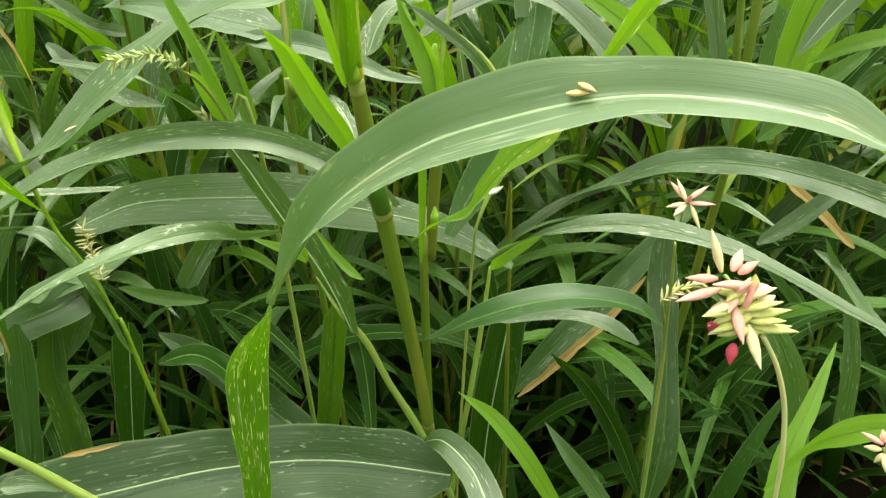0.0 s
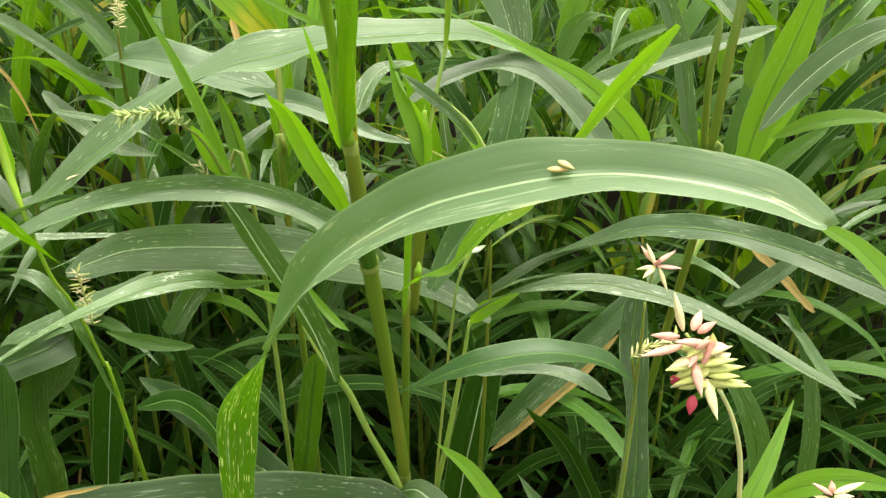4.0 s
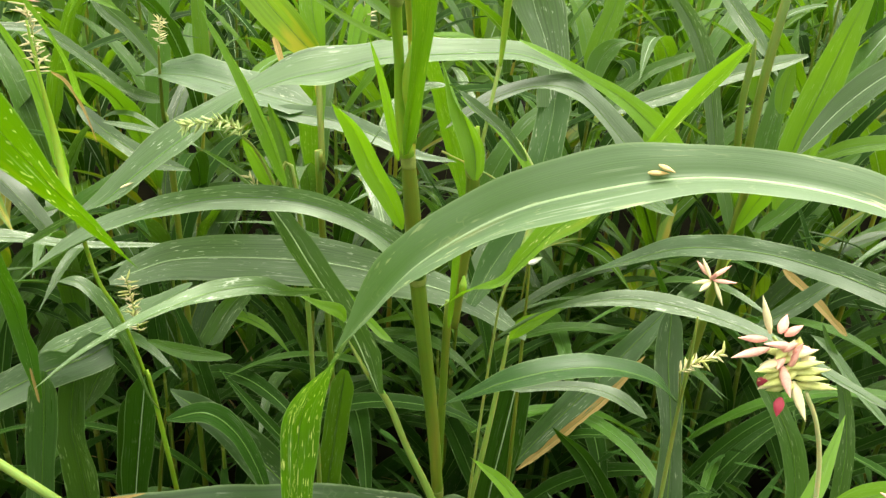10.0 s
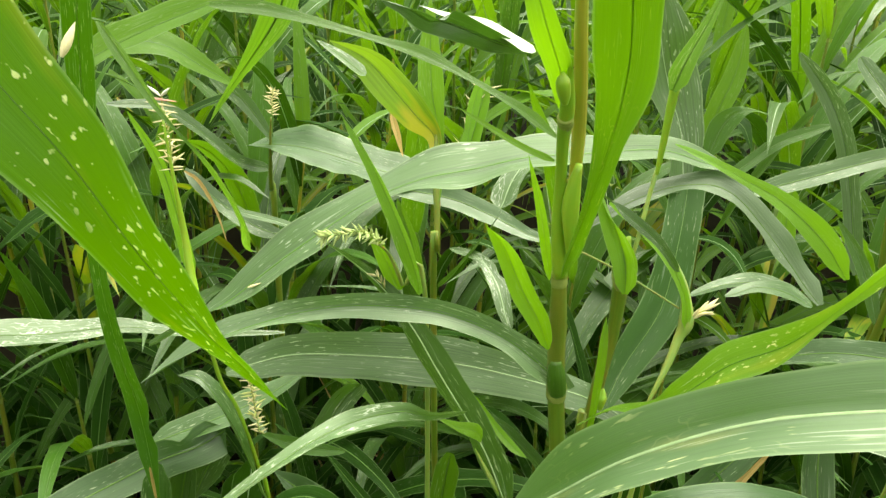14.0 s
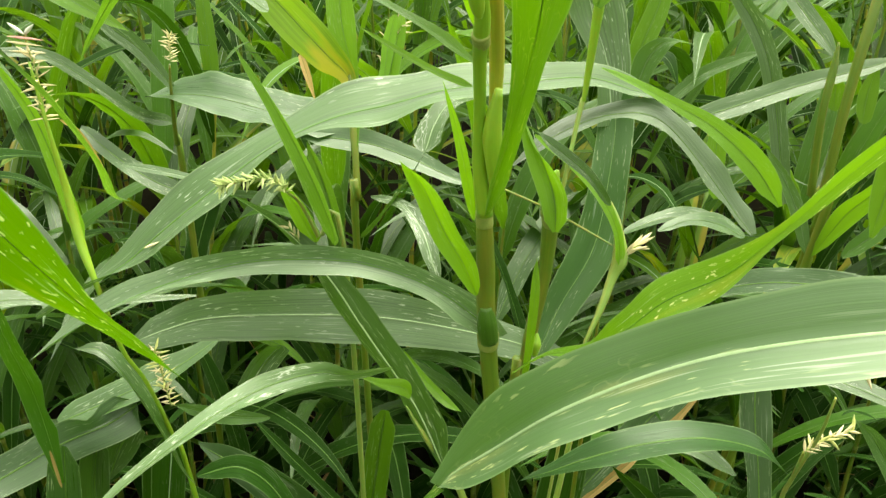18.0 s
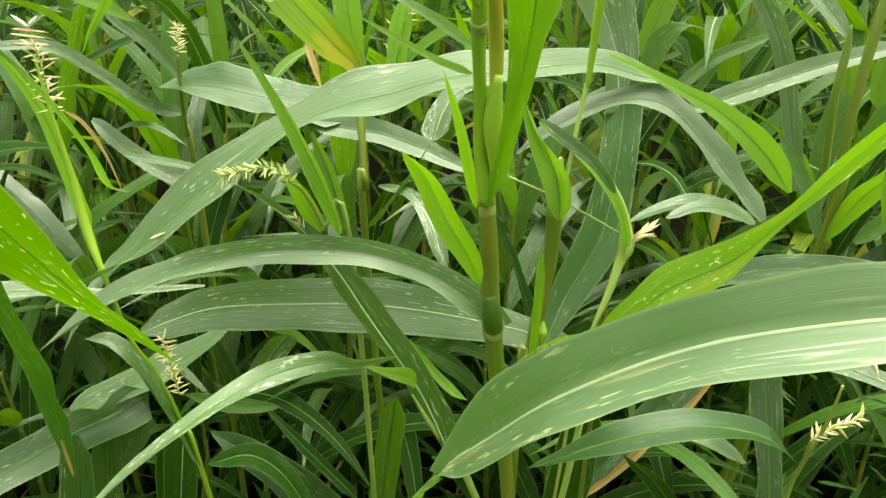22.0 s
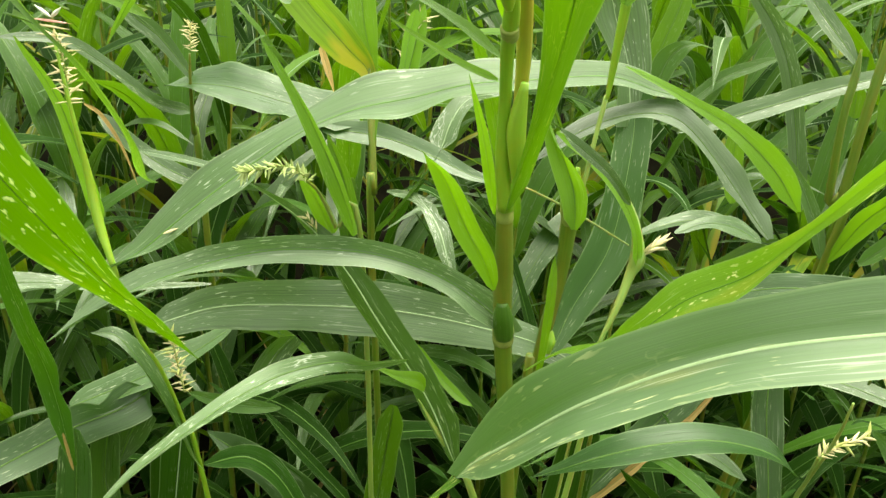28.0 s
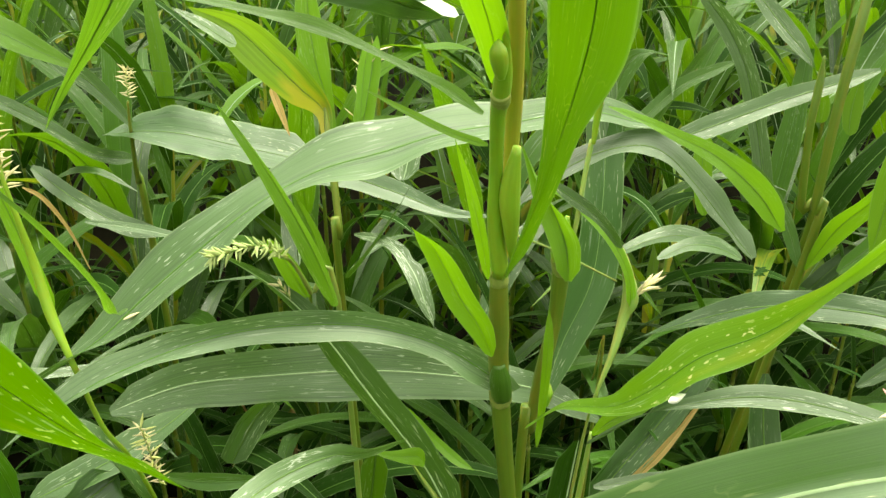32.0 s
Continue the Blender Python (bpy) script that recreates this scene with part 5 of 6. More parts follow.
spikelet(axis, (0.1013, 0.21, 1.0445), (0.1149, 0.2079, 1.0491), 0.0023, GREENISH)
spikelet(axis, (0.1036, 0.209, 1.0428), (0.1187, 0.2085, 1.0453), 0.0023, GREENISH)
spikelet(axis, (0.105, 0.208, 1.0411), (0.1159, 0.2048, 1.0434), 0.0023, GREENISH)
spikelet(axis, (0.1065, 0.207, 1.0393), (0.1207, 0.2039, 1.0394), 0.0023, GREENISH)
spikelet(axis, (0.1052, 0.2064, 1.038), (0.1212, 0.2097, 1.0375), 0.0023, GREENISH)
spikelet(axis, (0.1, 0.2103, 1.045), (0.1007, 0.1994, 1.0375), 0.0023, PINK)
spikelet(axis, (0.1045, 0.2074, 1.0399), (0.1074, 0.1962, 1.0292), 0.0023, CREAM)
spikelet(axis, (0.1038, 0.207, 1.0391), (0.1, 0.2028, 1.0387), 0.0023, GREENISH)
spikelet(axis, (0.0931, 0.2081, 1.0404), (0.0939, 0.2112, 1.0335), 0.0023, CRIMSON)
spikelet(axis, (0.1, 0.2045, 1.0341), (0.0984, 0.2009, 1.0274), 0.0023, CRIMSON)
spikelet(axis, (0.1076, 0.2109, 1.0466), (0.1156, 0.2158, 1.0461), 0.0023, CREAM)
spikelet(axis, (0.098, 0.2109, 1.0461), (0.0934, 0.2144, 1.042), 0.0023, CREAM)
spikelet(axis, (0.1066, 0.2135, 1.0514), (0.1148, 0.2169, 1.0482), 0.0023, PINK)
spikelet(axis, (0.1045, 0.2092, 1.0411), (0.0957, 0.2144, 1.0457), 0.0023, CREAM)
spikelet(axis, (0.1044, 0.2128, 1.0479), (0.1065, 0.2116, 1.0549), 0.0023, PINK)
spikelet(axis, (0.0995, 0.2109, 1.0439), (0.0871, 0.2052, 1.045), 0.0023, GREENISH)
spikelet(axis, (0.0991, 0.2087, 1.0399), (0.0921, 0.2087, 1.0344), 0.0023, CREAM)
spikelet(axis, (0.1028, 0.2136, 1.0493), (0.1093, 0.2145, 1.0436), 0.0023, GREENISH)
spikelet(axis, (0.1061, 0.2134, 1.049), (0.1059, 0.2143, 1.0562), 0.0023, GREENISH)
spikelet(axis, (0.1034, 0.2131, 1.0483), (0.0914, 0.2157, 1.049), 0.0023, GREENISH)
spikelet(axis, (0.1003, 0.2134, 1.0486), (0.0962, 0.206, 1.0458), 0.0023, PINK)
spikelet(axis, (0.1028, 0.2105, 1.0435), (0.1049, 0.21, 1.0538), 0.0023, PINK)
spikelet(axis, (0.1016, 0.2124, 1.0469), (0.1061, 0.2174, 1.0528), 0.0023, CREAM)
spikelet(axis, (0.1065, 0.2082, 1.0393), (0.1059, 0.2033, 1.0335), 0.0023, GREENISH)
spikelet(axis, (0.1023, 0.2144, 1.0507), (0.0959, 0.2089, 1.0485), 0.0023, GREENISH)
spikelet(axis, (0.0997, 0.209, 1.0405), (0.1072, 0.2062, 1.0363), 0.0023, PINK)
spikelet(axis, (0.0983, 0.2095, 1.0413), (0.101, 0.2169, 1.048), 0.0023, CREAM)
spikelet(axis, (0.1063, 0.2131, 1.0485), (0.0963, 0.2098, 1.046), 0.0023, GREENISH)
spikelet(axis, (0.106, 0.2109, 1.0443), (0.1005, 0.2058, 1.0399), 0.0023, GREENISH)
axis = tube(low_right, "seed_head", STALK, [(0.135, 0.3748, 0.9842, 0.0007), (0.1361, 0.3754, 0.997, 0.0007)], sides=6, steps=3)
spikelet(axis, (0.1361, 0.3754, 0.997), (0.1307, 0.3815, 1.0082), 0.0021, CREAM)
spikelet(axis, (0.1368, 0.3757, 0.9976), (0.148, 0.3774, 1.0059), 0.0021, PINK)
spikelet(axis, (0.1376, 0.3749, 0.9961), (0.1528, 0.374, 0.9955), 0.0021, PINK)
spikelet(axis, (0.1386, 0.3745, 0.9956), (0.145, 0.3692, 0.9812), 0.0021, CREAM)
spikelet(axis, (0.1359, 0.3749, 0.996), (0.1253, 0.376, 0.9929), 0.0021, CREAM)
spikelet(axis, (0.135, 0.3762, 0.9984), (0.1283, 0.3837, 1.0051), 0.0021, PINK)
spikelet(axis, (0.1362, 0.3745, 0.9954), (0.128, 0.3688, 0.991), 0.0021, CREAM)
spikelet(axis, (0.1362, 0.375, 0.9963), (0.1373, 0.3713, 1.0033), 0.0021, PINK)
axis = tube(pink, "seed_head", STALK, [(0.2014, 0.2306, 0.9303, 0.0007), (0.1918, 0.2352, 0.951, 0.0007)], sides=6, steps=3)
spikelet(axis, (0.1917, 0.2359, 0.9524), (0.182, 0.2387, 0.957), 0.0019, PINK)
spikelet(axis, (0.192, 0.2363, 0.9531), (0.1911, 0.2391, 0.9583), 0.0019, PINK)
spikelet(axis, (0.1925, 0.2363, 0.9531), (0.207, 0.2386, 0.9583), 0.0019, CREAM)
spikelet(axis, (0.1926, 0.2356, 0.9517), (0.2002, 0.2329, 0.9547), 0.0019, CREAM)
spikelet(axis, (0.1927, 0.2348, 0.9503), (0.2018, 0.2324, 0.9463), 0.0019, CREAM)
spikelet(axis, (0.192, 0.2339, 0.9486), (0.1931, 0.2274, 0.9414), 0.0019, CREAM)
spikelet(axis, (0.1911, 0.2348, 0.9502), (0.1851, 0.2383, 0.9487), 0.0019, CREAM)
spikelet(axis, (0.192, 0.2339, 0.9486), (0.1899, 0.2347, 0.9422), 0.0019, CREAM)
spikelet(axis, (0.1953, 0.2328, 0.9467), (0.206, 0.2355, 0.9423), 0.0019, CREAM)

# a stalk at the lower left
stalk_left = thing("grass_stalk", (-0.17, 0.37, 0), "bare green grass stalk", "grass stalk", "")
tube(stalk_left, "stalk", STALK, [(-0.3754, 0.3299, 0.9354, 0.0022), (-0.3317, 0.3338, 0.8944, 0.0025), (-0.2945, 0.3378, 0.8536, 0.0028), (-0.2794, 0.3393, 0.8372, 0.0029), (-0.2613, 0.3455, 0.8094, 0.0032), (-0.237, 0.3491, 0.7775, 0.0035), (-0.1976, 0.3541, 0.7288, 0.0037), (-0.1507, 0.3601, 0.6523, 0.0037), (-0.1122, 0.365, 0.571, 0.0037), (-0.081, 0.3689, 0.4867, 0.0037), (-0.0557, 0.3721, 0.4004, 0.0037), (-0.0354, 0.3747, 0.3128, 0.0037), (-0.019, 0.3768, 0.2243, 0.0037), (-0.0059, 0.3784, 0.1353, 0.0037), (0.0046, 0.3798, 0.0459, 0.0037), (0.0089, 0.3803, 0, 0.0037)])
blade(weed, DARK, [(-0.3496, 0.41, 0.7225, -0.0016, 0.0057, 0.0041), (-0.3282, 0.4181, 0.7168, -0.0012, 0.0049, 0.0036), (-0.3109, 0.4223, 0.7053, -0.0001, 0.0022, 0.0015)])

# more leaves of the canes behind
blade(rear, PALE, [(-0.0875, 0.8621, 0.9244, -0.0151, 0.0078, -0.0052), (-0.0767, 0.887, 0.9506, -0.0137, 0.0089, -0.0013), (-0.0573, 0.9077, 0.9704, -0.0102, 0.0083, 0.0013), (-0.0205, 0.9193, 0.975, -0.0015, 0.0037, 0.0022)], RIB_WHITE, rib=0.0006)
blade(far_left, LEAF, [(-0.5256, 0.9989, 0.8958, 0.0014, 0.0086, 0.0065), (-0.4595, 0.949, 0.8709, 0.002, 0.0093, 0.0069), (-0.4014, 0.9156, 0.8546, 0.0004, 0.01, 0.0076), (-0.3449, 0.8977, 0.8488, -0.0003, 0.0018, 0.0014)])
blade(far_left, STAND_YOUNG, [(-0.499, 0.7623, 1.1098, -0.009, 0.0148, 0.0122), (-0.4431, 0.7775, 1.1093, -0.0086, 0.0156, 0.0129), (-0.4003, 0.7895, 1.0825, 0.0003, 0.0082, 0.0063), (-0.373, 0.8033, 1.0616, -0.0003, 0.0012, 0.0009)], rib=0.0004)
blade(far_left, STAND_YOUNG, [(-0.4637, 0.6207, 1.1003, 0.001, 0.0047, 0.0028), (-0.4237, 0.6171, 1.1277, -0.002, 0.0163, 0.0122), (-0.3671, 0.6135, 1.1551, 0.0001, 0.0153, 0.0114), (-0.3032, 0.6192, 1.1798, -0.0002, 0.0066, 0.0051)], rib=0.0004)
blade(near_left, MID, [(-0.2909, 0.5006, 1.1088, -0.001, -0.0001, -0.0004), (-0.278, 0.5, 1.1285, -0.0051, -0.001, -0.0038), (-0.2561, 0.493, 1.1566, -0.0079, -0.0003, -0.0027), (-0.238, 0.4843, 1.1816, -0.0112, 0.0008, -0.0008), (-0.2261, 0.477, 1.212, -0.0088, 0.0013, 0.0009), (-0.2194, 0.471, 1.2473, -0.0033, 0.0006, 0.0005)], label="dark leaf with a yellow tip")
blade(rear, PALE, [(-0.2334, 0.7753, 1.0895, 0.0011, 0.0082, 0.0042), (-0.2597, 0.7762, 1.1072, 0.0008, 0.0063, 0.0033), (-0.2818, 0.7742, 1.1206, 0.0001, 0.0009, 0.0005)])
blade(rear, DRY, [(-0.2088, 0.792, 1.0462, -0.0038, 0.0013, 0.001), (-0.2011, 0.7777, 1.0297, -0.004, 0.0013, 0.001), (-0.1933, 0.7621, 1.0115, -0.001, 0.0008, 0.0011)])
blade(right, STAND, [(0.1751, 0.9879, 0.9669, -0.0086, 0.0067, 0.0015), (0.1905, 0.9982, 1.0074, -0.0127, 0.0094, 0.0016), (0.2132, 0.996, 1.0273, -0.0073, 0.0062, 0.0019), (0.2535, 0.99, 1.0206, -0.0004, 0.0017, 0.0013)])
blade(right, STAND_YOUNG, [(0.18, 1.0284, 0.9787, -0.0115, 0.0045, 0.0029), (0.1926, 1.0388, 1.0197, -0.013, 0.0049, 0.0028), (0.2094, 1.052, 1.067, -0.0122, 0.0044, 0.0023), (0.2154, 1.0687, 1.1222, -0.0033, 0.0007, -0.0002)], rib=0.0004)
blade(right, STAND, [(0.1723, 0.9206, 0.9477, -0.0042, 0.0057, 0.0033), (0.2334, 0.9347, 0.9994, -0.0029, 0.0065, 0.0045), (0.2731, 0.933, 1.0203, -0.0009, 0.0057, 0.0045), (0.3008, 0.9364, 1.0297, -0.0003, 0.0019, 0.0015)])
blade(right, LEAF, [(0.3833, 0.8911, 1.0167, 0.0036, 0.003, 0.0038), (0.3654, 0.9221, 1.0486, -0.0061, -0.001, -0.0056), (0.3468, 0.9477, 1.0732, -0.0099, 0.0004, -0.0044), (0.3258, 0.9755, 1.1031, -0.0067, -0.0005, -0.0048)])
blade(right, STAND, [(0.2972, 0.6658, 0.9049, -0.0026, 0.005, 0.0038), (0.3213, 0.6665, 0.9288, -0.004, 0.0057, 0.004), (0.3497, 0.671, 0.9601, -0.003, 0.0073, 0.0058), (0.3847, 0.6739, 0.9905, -0.0016, 0.0024, 0.0017)])
blade(right, STAND_YOUNG, [(0.3097, 0.7683, 1.0121, -0.0071, 0.0014, 0.0008), (0.3091, 0.7739, 1.0328, -0.0083, 0.0016, 0.0007), (0.3081, 0.7764, 1.0498, -0.001, 0.0001, -0.0001)], rib=0.0004)
blade(right, STAND_YOUNG, [(0.3323, 0.7523, 1.005, -0.0065, 0.002, 0.002), (0.3343, 0.7604, 1.0303, -0.009, 0.0023, 0.0018), (0.3401, 0.7679, 1.0568, -0.0025, 0.0009, 0.001)], rib=0.0004)
blade(right, STAND, [(0.2956, 0.719, 0.8775, -0.0039, 0.0007, -0.0005), (0.2919, 0.7478, 0.909, -0.007, 0.0007, -0.0021), (0.2825, 0.7741, 0.9365, -0.0052, -0.0002, -0.0032), (0.2673, 0.7988, 0.9615, -0.0013, 0, -0.0007)])
blade(right, STAND_YOUNG, [(0.2842, 0.6148, 0.9499, -0.0056, 0.0023, 0.0015), (0.2927, 0.6245, 1.0092, -0.013, 0.0049, 0.0029), (0.3088, 0.6329, 1.0682, -0.0136, 0.0051, 0.0029), (0.32, 0.6356, 1.1177, -0.0087, 0.0029, 0.0013), (0.3337, 0.6425, 1.1543, -0.0021, 0.0011, 0.0009)], rib=0.0004)
blade(right, LEAF, [(0.2845, 0.6004, 1.0085, -0.0028, 0.0044, 0.0009), (0.3081, 0.5993, 1.0495, -0.004, 0.0104, 0.0042), (0.3304, 0.5838, 1.0856, -0.0007, 0.0127, 0.0072), (0.3488, 0.5609, 1.1073, 0.0013, 0.0105, 0.0065), (0.3832, 0.5409, 1.1158, 0.0009, 0.0025, 0.0016)], RIB_WHITE, rib=0.0006)
blade(right, STAND_YOUNG, [(0.3046, 0.616, 0.9967, -0.0017, 0.0032, 0.0015), (0.3279, 0.6032, 1.0161, 0.0003, 0.0064, 0.0043), (0.3587, 0.5861, 1.0282, 0.0017, 0.0061, 0.0043), (0.3975, 0.564, 1.0329, 0.0005, 0.0014, 0.001)], rib=0.0004)
blade(right, LEAF, [(0.1127, 0.638, 0.9411, -0.0009, 0.0046, 0.001), (0.1436, 0.6513, 0.9462, -0.0004, 0.0071, 0.0019), (0.1731, 0.6586, 0.9398, 0.0029, 0.0098, 0.0028), (0.2, 0.661, 0.9253, 0.004, 0.0057, 0.0009)])
blade(shoot, YOUNG, [(-0.0178, 0.5333, 1.0601, 0.0009, 0.0018, 0.0023), (0.0056, 0.535, 1.0435, 0.0019, 0.002, 0.0025), (0.0301, 0.5325, 1.0192, 0.003, 0.0018, 0.002), (0.0454, 0.529, 0.9928, 0.0031, 0.001, 0.0009), (0.0505, 0.5266, 0.9675, 0.0037, 0.0011, 0.0009)], rib=0.0004)
tube(shoot, "twig", STALK, [(-0.0288, 0.5904, 0.9971, 0.0009), (0.0111, 0.5857, 0.9805, 0.0009), (0.0571, 0.5773, 0.9575, 0.0007)])

# shaded leaves near the bottom, part of the shade put into the SHADE colour
low_left = thing("grass_plant", (-0.34, 0.8, 0), "shaded low grass plant with hanging leaves", "grass plant", "grass plants")
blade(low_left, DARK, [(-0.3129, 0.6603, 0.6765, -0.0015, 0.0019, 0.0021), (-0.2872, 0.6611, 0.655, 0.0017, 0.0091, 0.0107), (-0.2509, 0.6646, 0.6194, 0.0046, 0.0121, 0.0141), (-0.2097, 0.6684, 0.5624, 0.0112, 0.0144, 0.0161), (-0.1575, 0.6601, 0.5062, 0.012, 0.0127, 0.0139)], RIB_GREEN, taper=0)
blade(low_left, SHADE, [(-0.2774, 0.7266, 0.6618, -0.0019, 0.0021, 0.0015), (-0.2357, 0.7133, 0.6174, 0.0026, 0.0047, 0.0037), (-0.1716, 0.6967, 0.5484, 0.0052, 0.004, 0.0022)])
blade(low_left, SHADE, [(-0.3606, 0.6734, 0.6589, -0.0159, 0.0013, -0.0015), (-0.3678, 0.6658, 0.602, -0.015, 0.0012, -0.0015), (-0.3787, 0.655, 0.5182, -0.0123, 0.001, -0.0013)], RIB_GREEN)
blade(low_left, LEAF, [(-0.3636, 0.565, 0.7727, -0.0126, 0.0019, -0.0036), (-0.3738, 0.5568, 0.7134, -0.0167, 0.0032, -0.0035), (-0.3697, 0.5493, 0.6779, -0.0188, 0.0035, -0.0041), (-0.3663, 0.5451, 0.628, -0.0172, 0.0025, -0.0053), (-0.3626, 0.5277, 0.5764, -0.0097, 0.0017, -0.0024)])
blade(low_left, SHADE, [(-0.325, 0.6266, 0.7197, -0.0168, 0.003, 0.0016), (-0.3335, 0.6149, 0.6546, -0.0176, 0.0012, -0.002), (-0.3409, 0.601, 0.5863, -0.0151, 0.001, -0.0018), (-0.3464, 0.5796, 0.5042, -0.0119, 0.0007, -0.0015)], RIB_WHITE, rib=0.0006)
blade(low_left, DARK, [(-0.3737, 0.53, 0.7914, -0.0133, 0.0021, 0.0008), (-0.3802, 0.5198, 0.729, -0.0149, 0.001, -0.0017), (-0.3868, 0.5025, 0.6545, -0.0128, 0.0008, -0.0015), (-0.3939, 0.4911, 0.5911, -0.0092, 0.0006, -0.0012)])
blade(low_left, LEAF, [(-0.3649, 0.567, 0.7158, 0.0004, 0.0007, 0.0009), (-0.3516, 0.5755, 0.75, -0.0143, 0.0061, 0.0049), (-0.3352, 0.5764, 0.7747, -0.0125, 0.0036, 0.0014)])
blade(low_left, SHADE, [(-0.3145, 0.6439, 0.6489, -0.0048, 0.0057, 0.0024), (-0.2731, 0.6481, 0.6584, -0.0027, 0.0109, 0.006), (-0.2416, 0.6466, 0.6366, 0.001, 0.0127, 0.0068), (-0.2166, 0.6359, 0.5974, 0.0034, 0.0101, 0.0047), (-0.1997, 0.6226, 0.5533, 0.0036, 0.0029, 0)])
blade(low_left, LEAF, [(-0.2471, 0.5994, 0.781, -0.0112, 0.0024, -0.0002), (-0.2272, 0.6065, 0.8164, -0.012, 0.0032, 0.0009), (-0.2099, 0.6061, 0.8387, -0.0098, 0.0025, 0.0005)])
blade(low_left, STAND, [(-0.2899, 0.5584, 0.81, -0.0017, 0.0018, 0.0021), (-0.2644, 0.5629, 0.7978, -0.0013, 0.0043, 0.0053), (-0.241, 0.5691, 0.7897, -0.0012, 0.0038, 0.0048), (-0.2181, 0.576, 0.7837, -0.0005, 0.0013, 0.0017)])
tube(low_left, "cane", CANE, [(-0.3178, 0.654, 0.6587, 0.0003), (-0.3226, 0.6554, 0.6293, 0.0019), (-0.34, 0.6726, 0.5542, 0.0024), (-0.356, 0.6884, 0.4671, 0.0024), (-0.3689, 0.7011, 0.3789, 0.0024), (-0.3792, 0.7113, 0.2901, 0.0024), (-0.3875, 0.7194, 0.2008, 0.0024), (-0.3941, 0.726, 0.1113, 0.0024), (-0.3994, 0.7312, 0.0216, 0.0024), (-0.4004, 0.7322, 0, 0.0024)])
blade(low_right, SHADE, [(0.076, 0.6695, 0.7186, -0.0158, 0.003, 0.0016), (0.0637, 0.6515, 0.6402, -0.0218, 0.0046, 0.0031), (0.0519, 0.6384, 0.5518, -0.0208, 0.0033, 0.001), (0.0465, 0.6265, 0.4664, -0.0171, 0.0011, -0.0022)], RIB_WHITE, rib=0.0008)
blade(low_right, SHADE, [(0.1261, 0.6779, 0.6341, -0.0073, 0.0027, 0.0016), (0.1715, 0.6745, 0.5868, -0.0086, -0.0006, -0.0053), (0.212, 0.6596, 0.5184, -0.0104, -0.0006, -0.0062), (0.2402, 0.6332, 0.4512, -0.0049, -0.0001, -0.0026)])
blade(low_right, DRY, [(0.319, 0.6326, 0.8798, -0.0038, 0, -0.0018), (0.3452, 0.6099, 0.86, -0.0035, -0.0005, -0.0031), (0.3721, 0.5843, 0.8354, -0.0023, -0.0003, -0.0019)], bites=((0.3, 1, 0.5, 0.06), (0.7, -1, 0.4, 0.08)), label="dry tan leaf strip")
blade(low_right, DARK, [(0.2809, 0.5801, 0.8428, -0.0024, 0.0033, 0.0023), (0.3115, 0.5811, 0.867, -0.0032, 0.006, 0.0046), (0.3417, 0.583, 0.894, -0.0005, 0.0048, 0.0042), (0.3682, 0.5914, 0.9125, -0.0003, 0.0011, 0.0009)])
blade(weed, MID, [(-0.2601, 0.3161, 1.2003, -0.0052, 0.0012, 0.0004), (-0.2324, 0.3003, 1.1711, -0.0034, 0.0016, 0.0012), (-0.2117, 0.292, 1.153, -0.0029, 0.0007, 0.0012), (-0.2029, 0.3012, 1.1264, -0.0017, -0.0004, 0.0025), (-0.2098, 0.3245, 1.1042, -0.0012, -0.0018, 0.0019), (-0.2155, 0.3527, 1.0884, -0.0002, -0.0029, 0.0006)], rib=0.0004)
husk_on((-0.3113, 0.374, 1.1734), (0.0053, 0.0076, 0.0157), 0.0182, 0.0035, CREAM, "white petal-like husk caught on a leaf")


# ---- the stand of grass behind ----
def grown_blade(rng, length, width, lift_angle, droop, twist=0.0):
    """Rows of a free blade that leaves the cane outwards along +x, rises and bends over."""
    rows, p, ang, n = [], np.zeros(3), lift_angle, 6
    for k in range(n + 1):
        f = k / n
        half = width / 2 * (0.35 + 0.65 * min(1, f * 4)) * (1 - f ** 2.6) + 0.0006
        yaw = twist * f
        side = np.array([-math.sin(yaw), math.cos(yaw), 0.25 * math.sin(3 * f + twist)])
        rows.append((*p, *(side / np.linalg.norm(side) * half)))
        p = p + length / n * np.array([math.cos(ang) * math.cos(yaw), math.cos(ang) * math.sin(yaw), math.sin(ang)])
        ang -= droop * (0.4 + 1.2 * f) / n
    return rows


def turned(rows, m):
    r = m.to_3x3()
    return [(*(m @ Vector(a[:3])), *(r @ Vector(a[3:]))) for a in rows]


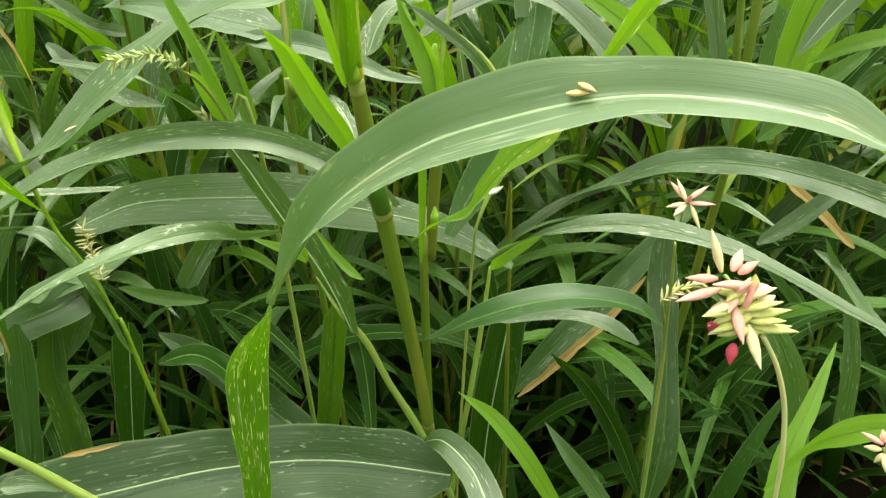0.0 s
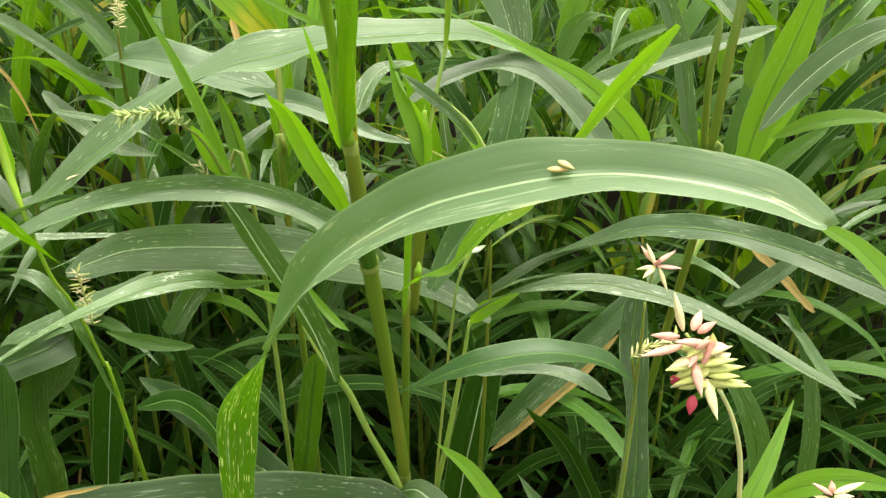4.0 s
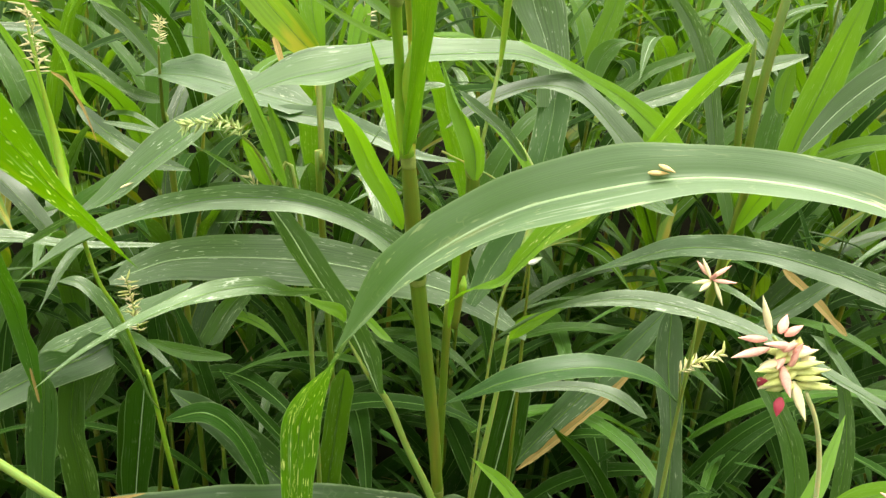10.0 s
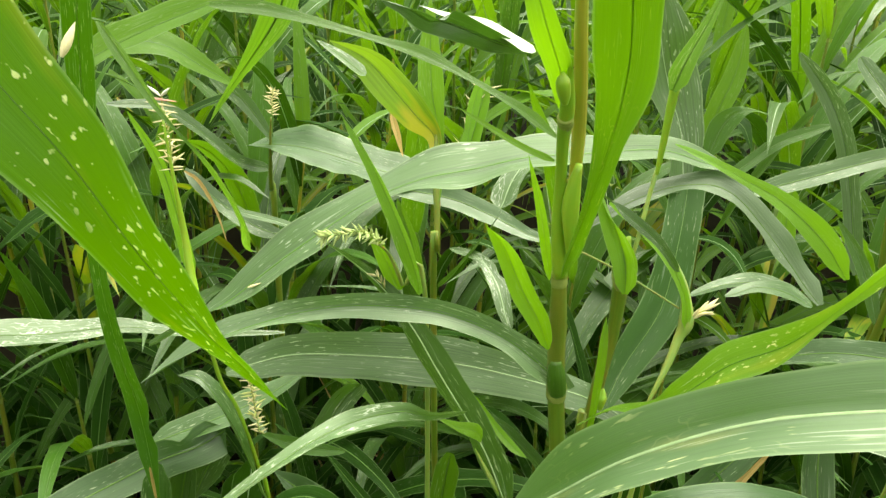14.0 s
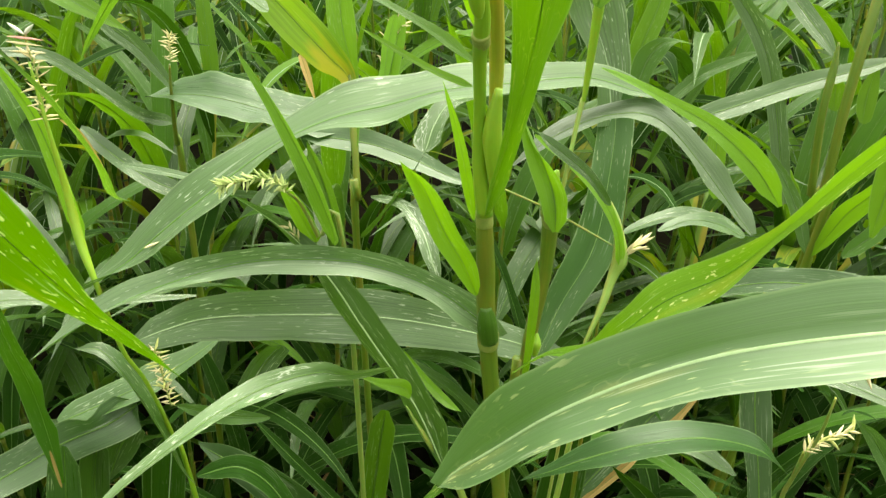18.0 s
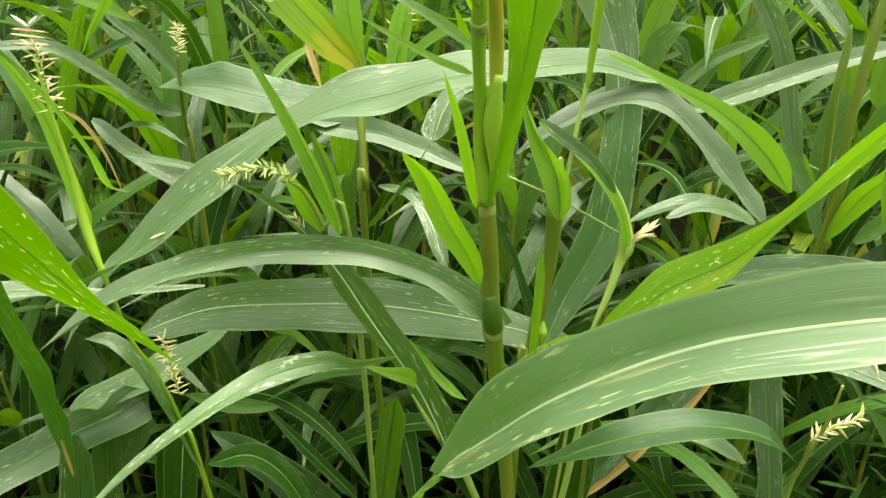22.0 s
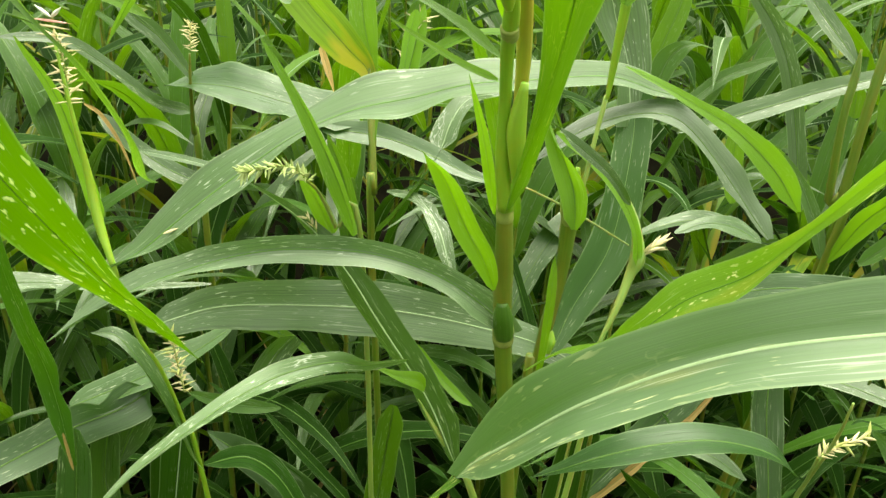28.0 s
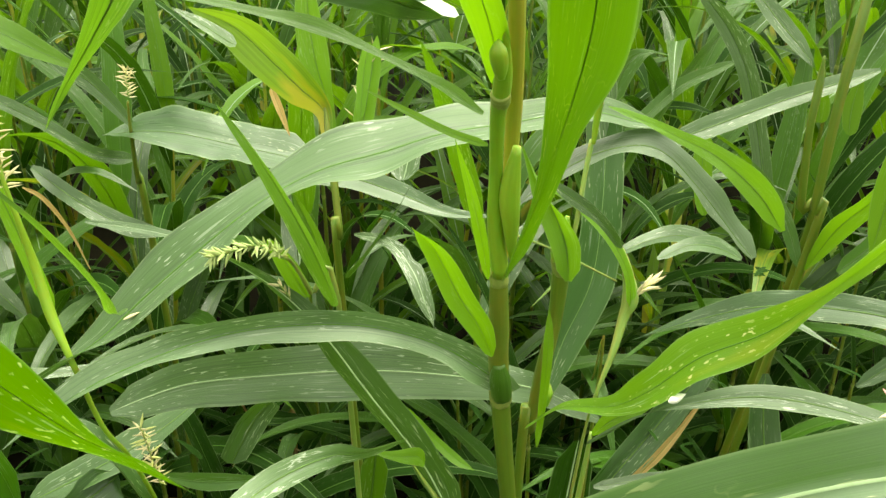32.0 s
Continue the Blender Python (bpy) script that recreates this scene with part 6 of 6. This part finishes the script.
def grown_plant(name, seed, height, leaves, mats, label, at, top=None):
    rng = random.Random(seed)
    ob = thing(name, at, label, "grass plant", "grass plants behind")
    lean = rng.uniform(-0.12, 0.12)
    base = Vector(at)

    def on(z):
        return base + Vector((lean * z, lean * 0.4 * math.sin(seed) * z + 0.02 * z * z, z))

    tube(ob, "cane", CANE if top else rng.choice((CANE, CANE, CANE_YELLOW)), [(*on(height * k / 5), 0.0068 - 0.0009 * k) for k in range(6)] + [(*on(height * 1.06), 0.0006)], sides=8, steps=4)
    az = rng.uniform(0, 6.28)
    for k in range(leaves):
        z = height * (0.25 + 0.75 * k / (leaves - 1))
        az += math.pi + rng.uniform(-0.6, 0.6)
        young = k >= leaves - 1
        rows = grown_blade(rng, rng.uniform(0.36, 0.58) * (0.75 if young else 1), rng.uniform(0.022, 0.046), rng.uniform(1.1, 1.4) if young else rng.uniform(0.85, 1.3),
                           rng.uniform(0.4, 1.0) if young else rng.uniform(1.5, 2.6), rng.uniform(-0.5, 0.5))
        m = Matrix.Translation(on(z)) @ Matrix.Rotation(az, 4, "Z")
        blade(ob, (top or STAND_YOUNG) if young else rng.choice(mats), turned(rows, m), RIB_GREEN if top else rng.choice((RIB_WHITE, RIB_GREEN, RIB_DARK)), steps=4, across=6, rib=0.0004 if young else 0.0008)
        if k % 2:
            joint(ob, on(z), (0, 0, 1), 0.0068 - 0.0045 * z / height + 0.0004)
    return ob



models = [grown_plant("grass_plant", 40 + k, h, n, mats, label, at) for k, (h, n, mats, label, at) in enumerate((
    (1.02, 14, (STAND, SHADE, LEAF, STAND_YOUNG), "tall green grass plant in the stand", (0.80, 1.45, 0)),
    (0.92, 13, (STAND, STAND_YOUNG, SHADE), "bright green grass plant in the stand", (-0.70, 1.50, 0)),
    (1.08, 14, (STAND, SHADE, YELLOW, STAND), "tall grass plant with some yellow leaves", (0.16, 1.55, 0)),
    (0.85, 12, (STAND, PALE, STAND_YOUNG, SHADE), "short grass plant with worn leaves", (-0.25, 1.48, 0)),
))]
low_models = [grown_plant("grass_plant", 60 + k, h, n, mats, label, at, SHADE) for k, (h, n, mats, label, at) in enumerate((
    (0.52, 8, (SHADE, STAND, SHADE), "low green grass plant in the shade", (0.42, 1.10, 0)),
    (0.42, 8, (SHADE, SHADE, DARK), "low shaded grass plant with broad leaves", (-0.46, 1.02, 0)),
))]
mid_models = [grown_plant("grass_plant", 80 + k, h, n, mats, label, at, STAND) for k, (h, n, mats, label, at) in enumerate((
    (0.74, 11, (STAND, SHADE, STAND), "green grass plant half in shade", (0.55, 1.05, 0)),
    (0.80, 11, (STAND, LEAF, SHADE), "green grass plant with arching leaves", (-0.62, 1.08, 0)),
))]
rng = random.Random(7)
# second line of spots: plants out of view, added to shade the undergrowth
for x, y in ((-0.72, 0.98), (-0.2, 1.12), (0.02, 0.98), (0.2, 1.15), (0.62, 0.95), (-0.9, 1.2), (0.85, 1.12), (-0.32, 0.86), (0.38, 0.86), (0.10, 0.86),
             (-0.3, 0.25), (0.0, 0.2), (0.15, 0.32), (-0.55, 0.4), (0.55, 0.45), (-0.15, -0.1), (0.25, -0.05), (-0.5, 0.0), (0.6, 0.1), (0.75, 0.55), (-0.8, 0.6)):
    m = Matrix.Translation((x, y, 0)) @ Matrix.Rotation(rng.uniform(0, 6.28), 4, "Z")
    made = copy_thing(low_models[rng.randrange(2)], m)
    made.scale = [0.8 if y < 0.5 else 1.0] * 3
for x, y in ((-0.52, 1.22), (-0.2, 1.25), (0.12, 1.22), (0.38, 1.25), (0.62, 1.2), (-0.85, 1.3)):
    m = Matrix.Translation((x, y, 0)) @ Matrix.Rotation(rng.uniform(0, 6.28), 4, "Z")
    copy_thing(models[rng.randrange(4)], m)
for k in range(9):
    m = Matrix.Translation((-0.92 + 0.23 * k + rng.uniform(-0.05, 0.05), 1.06 + rng.uniform(-0.05, 0.06), 0)) @ Matrix.Rotation(rng.uniform(0, 6.28), 4, "Z")
    made = copy_thing(mid_models[rng.randrange(2)], m)
    made.scale = [rng.uniform(0.9, 1.05)] * 3
# unseen ring beside and behind the viewpoint, added to keep side light out
for k in range(30):
    turn = radians(rng.uniform(70, 290)) + radians(90)
    far = rng.uniform(0.85, 1.5)
    m = Matrix.Translation((far * math.cos(turn), 0.25 + far * math.sin(turn), 0)) @ Matrix.Rotation(rng.uniform(0, 6.28), 4, "Z")
    made = copy_thing(models[rng.randrange(4)], m)
    made.scale = [rng.uniform(0.85, 1.0)] * 3
for row in range(5):
    y = 1.45 + 0.26 * row
    reach = 0.72 * y + 0.15
    for k in range(int(2 * reach / 0.25)):
        x = -reach + 0.25 * (k + 0.5) + rng.uniform(-0.09, 0.09)
        m = Matrix.Translation((x, y + rng.uniform(-0.1, 0.1), 0)) @ Matrix.Rotation(rng.uniform(0, 6.28), 4, "Z")
        made = copy_thing(models[rng.randrange(4)], m)
        made.scale = [rng.uniform(0.9, 1.12) + 0.03 * row] * 3


def joined(name, sheets, material, label, category):
    """Many free blades in one mesh."""
    verts, faces, corner, first = [], [], [], 0
    for rows, steps, across, seed in sheets:
        line = smooth_line(rows, steps)
        n, m = len(line), across + 1
        c, w = line[:, :3], line[:, 3:]
        normal = np.cross(np.gradient(c, axis=0), w)
        normal /= np.linalg.norm(normal, axis=1)[:, None] + 1e-9
        normal *= np.where(normal[:, 2:3] < 0, -1, 1)
        half = np.linalg.norm(w, axis=1)[:, None]
        run = np.r_[0, np.cumsum(np.linalg.norm(np.diff(c, axis=0), axis=1))] + seed * 0.37
        s = np.linspace(-1, 1, m)
        verts.append((c[:, None] + w[:, None] * s[None, :, None] + (normal * half * 0.3)[:, None] * (np.abs(s) - 0.45)[None, :, None]).reshape(-1, 3))
        a = (first + np.arange(n - 1)[:, None] * m + np.arange(across)[None]).ravel()
        faces.append(np.stack([a, a + 1, a + m + 1, a + m], 1))
        u, v = np.meshgrid(np.arange(across) / across, run[:-1])
        v2 = np.repeat(run[1:, None], across, 1)
        corner.append(np.stack([u, v, u + 1 / across, v, u + 1 / across, v2, u, v2], -1).reshape(-1, 2))
        first += n * m
    me = bpy.data.meshes.new(name)
    faces = np.concatenate(faces)
    me.from_pydata(np.concatenate(verts), [], faces.tolist())
    me.uv_layers.new(name="UVMap").data.foreach_set("uv", np.concatenate(corner).astype(np.float32).ravel())
    me.polygons.foreach_set("use_smooth", np.ones(len(faces), bool))
    me.update()
    return tagged(part(name, me, material, None), label, category, kind="stuff")


def scatter(seed, count, box, length, width, lift_angle, droop, z):
    rng = random.Random(seed)
    out = []
    for k in range(count):
        x, y = rng.uniform(box[0], box[1]), rng.uniform(box[2], box[3])
        if box[4]:
            x *= 0.35 + 0.65 * y / box[3]
        rows = grown_blade(rng, rng.uniform(*length), rng.uniform(*width), rng.uniform(*lift_angle), rng.uniform(*droop), rng.uniform(-0.6, 0.6))
        m = Matrix.Translation((x, y, rng.uniform(*z))) @ Matrix.Rotation(rng.uniform(0, 6.28), 4, "Z")
        out.append((turned(rows, m), 2, 4, k))
    return out


# SHADE blades: their darkness near the ground is partly painted shade
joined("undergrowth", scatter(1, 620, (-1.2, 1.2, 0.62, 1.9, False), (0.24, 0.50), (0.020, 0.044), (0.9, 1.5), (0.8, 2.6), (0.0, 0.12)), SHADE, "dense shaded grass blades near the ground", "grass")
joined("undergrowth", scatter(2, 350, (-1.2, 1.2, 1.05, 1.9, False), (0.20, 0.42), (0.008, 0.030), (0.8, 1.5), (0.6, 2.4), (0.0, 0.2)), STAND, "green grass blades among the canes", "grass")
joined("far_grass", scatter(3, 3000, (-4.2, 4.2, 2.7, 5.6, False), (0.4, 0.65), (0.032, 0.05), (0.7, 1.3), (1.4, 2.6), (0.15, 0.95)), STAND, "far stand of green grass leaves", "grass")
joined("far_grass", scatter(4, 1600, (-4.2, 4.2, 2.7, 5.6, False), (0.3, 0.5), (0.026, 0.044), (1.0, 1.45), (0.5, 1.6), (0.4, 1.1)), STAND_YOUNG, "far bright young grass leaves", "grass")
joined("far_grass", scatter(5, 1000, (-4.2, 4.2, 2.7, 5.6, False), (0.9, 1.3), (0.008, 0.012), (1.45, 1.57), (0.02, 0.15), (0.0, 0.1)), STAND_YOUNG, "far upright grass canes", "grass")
# added at the sides and behind, mostly unseen, to block low sky light
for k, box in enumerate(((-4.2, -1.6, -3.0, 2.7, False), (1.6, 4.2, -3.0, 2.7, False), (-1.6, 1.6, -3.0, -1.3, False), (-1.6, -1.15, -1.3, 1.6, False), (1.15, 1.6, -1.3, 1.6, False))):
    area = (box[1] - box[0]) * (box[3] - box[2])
    joined("far_grass", scatter(20 + k, int(110 * area), box, (0.5, 0.8), (0.034, 0.05), (0.8, 1.4), (1.0, 2.4), (0.0, 0.3) if box[3] < -1 else (0.1, 0.7)), STAND, "added tall green grass round the spot, mostly unseen", "grass")


joined("straw", scatter(61, 90, (-0.9, 0.9, 0.62, 1.3, False), (0.12, 0.35), (0.003, 0.008), (0.1, 1.2), (0.2, 1.4), (0.0, 0.10)), DRY, "dead straw strands on the shaded soil", "straw")

def leafy(seed, count, middle, spread, size):
    """Small pointed leaflets of a broad-leaved weed."""
    rng = random.Random(seed)
    out = []
    for k in range(count):
        rows = grown_blade(rng, rng.uniform(*size), rng.uniform(0.09, 0.15) * size[1], rng.uniform(-0.2, 0.7), rng.uniform(0.2, 1.2))
        m = Matrix.Translation([c + rng.gauss(0, s) for c, s in zip(middle, spread)]) @ Matrix.Rotation(rng.uniform(0, 6.28), 4, "Z")
        out.append((turned(rows, m), 1, 2, k))
    return out


# both weeds use SHADE, the leaf colour with shade put in
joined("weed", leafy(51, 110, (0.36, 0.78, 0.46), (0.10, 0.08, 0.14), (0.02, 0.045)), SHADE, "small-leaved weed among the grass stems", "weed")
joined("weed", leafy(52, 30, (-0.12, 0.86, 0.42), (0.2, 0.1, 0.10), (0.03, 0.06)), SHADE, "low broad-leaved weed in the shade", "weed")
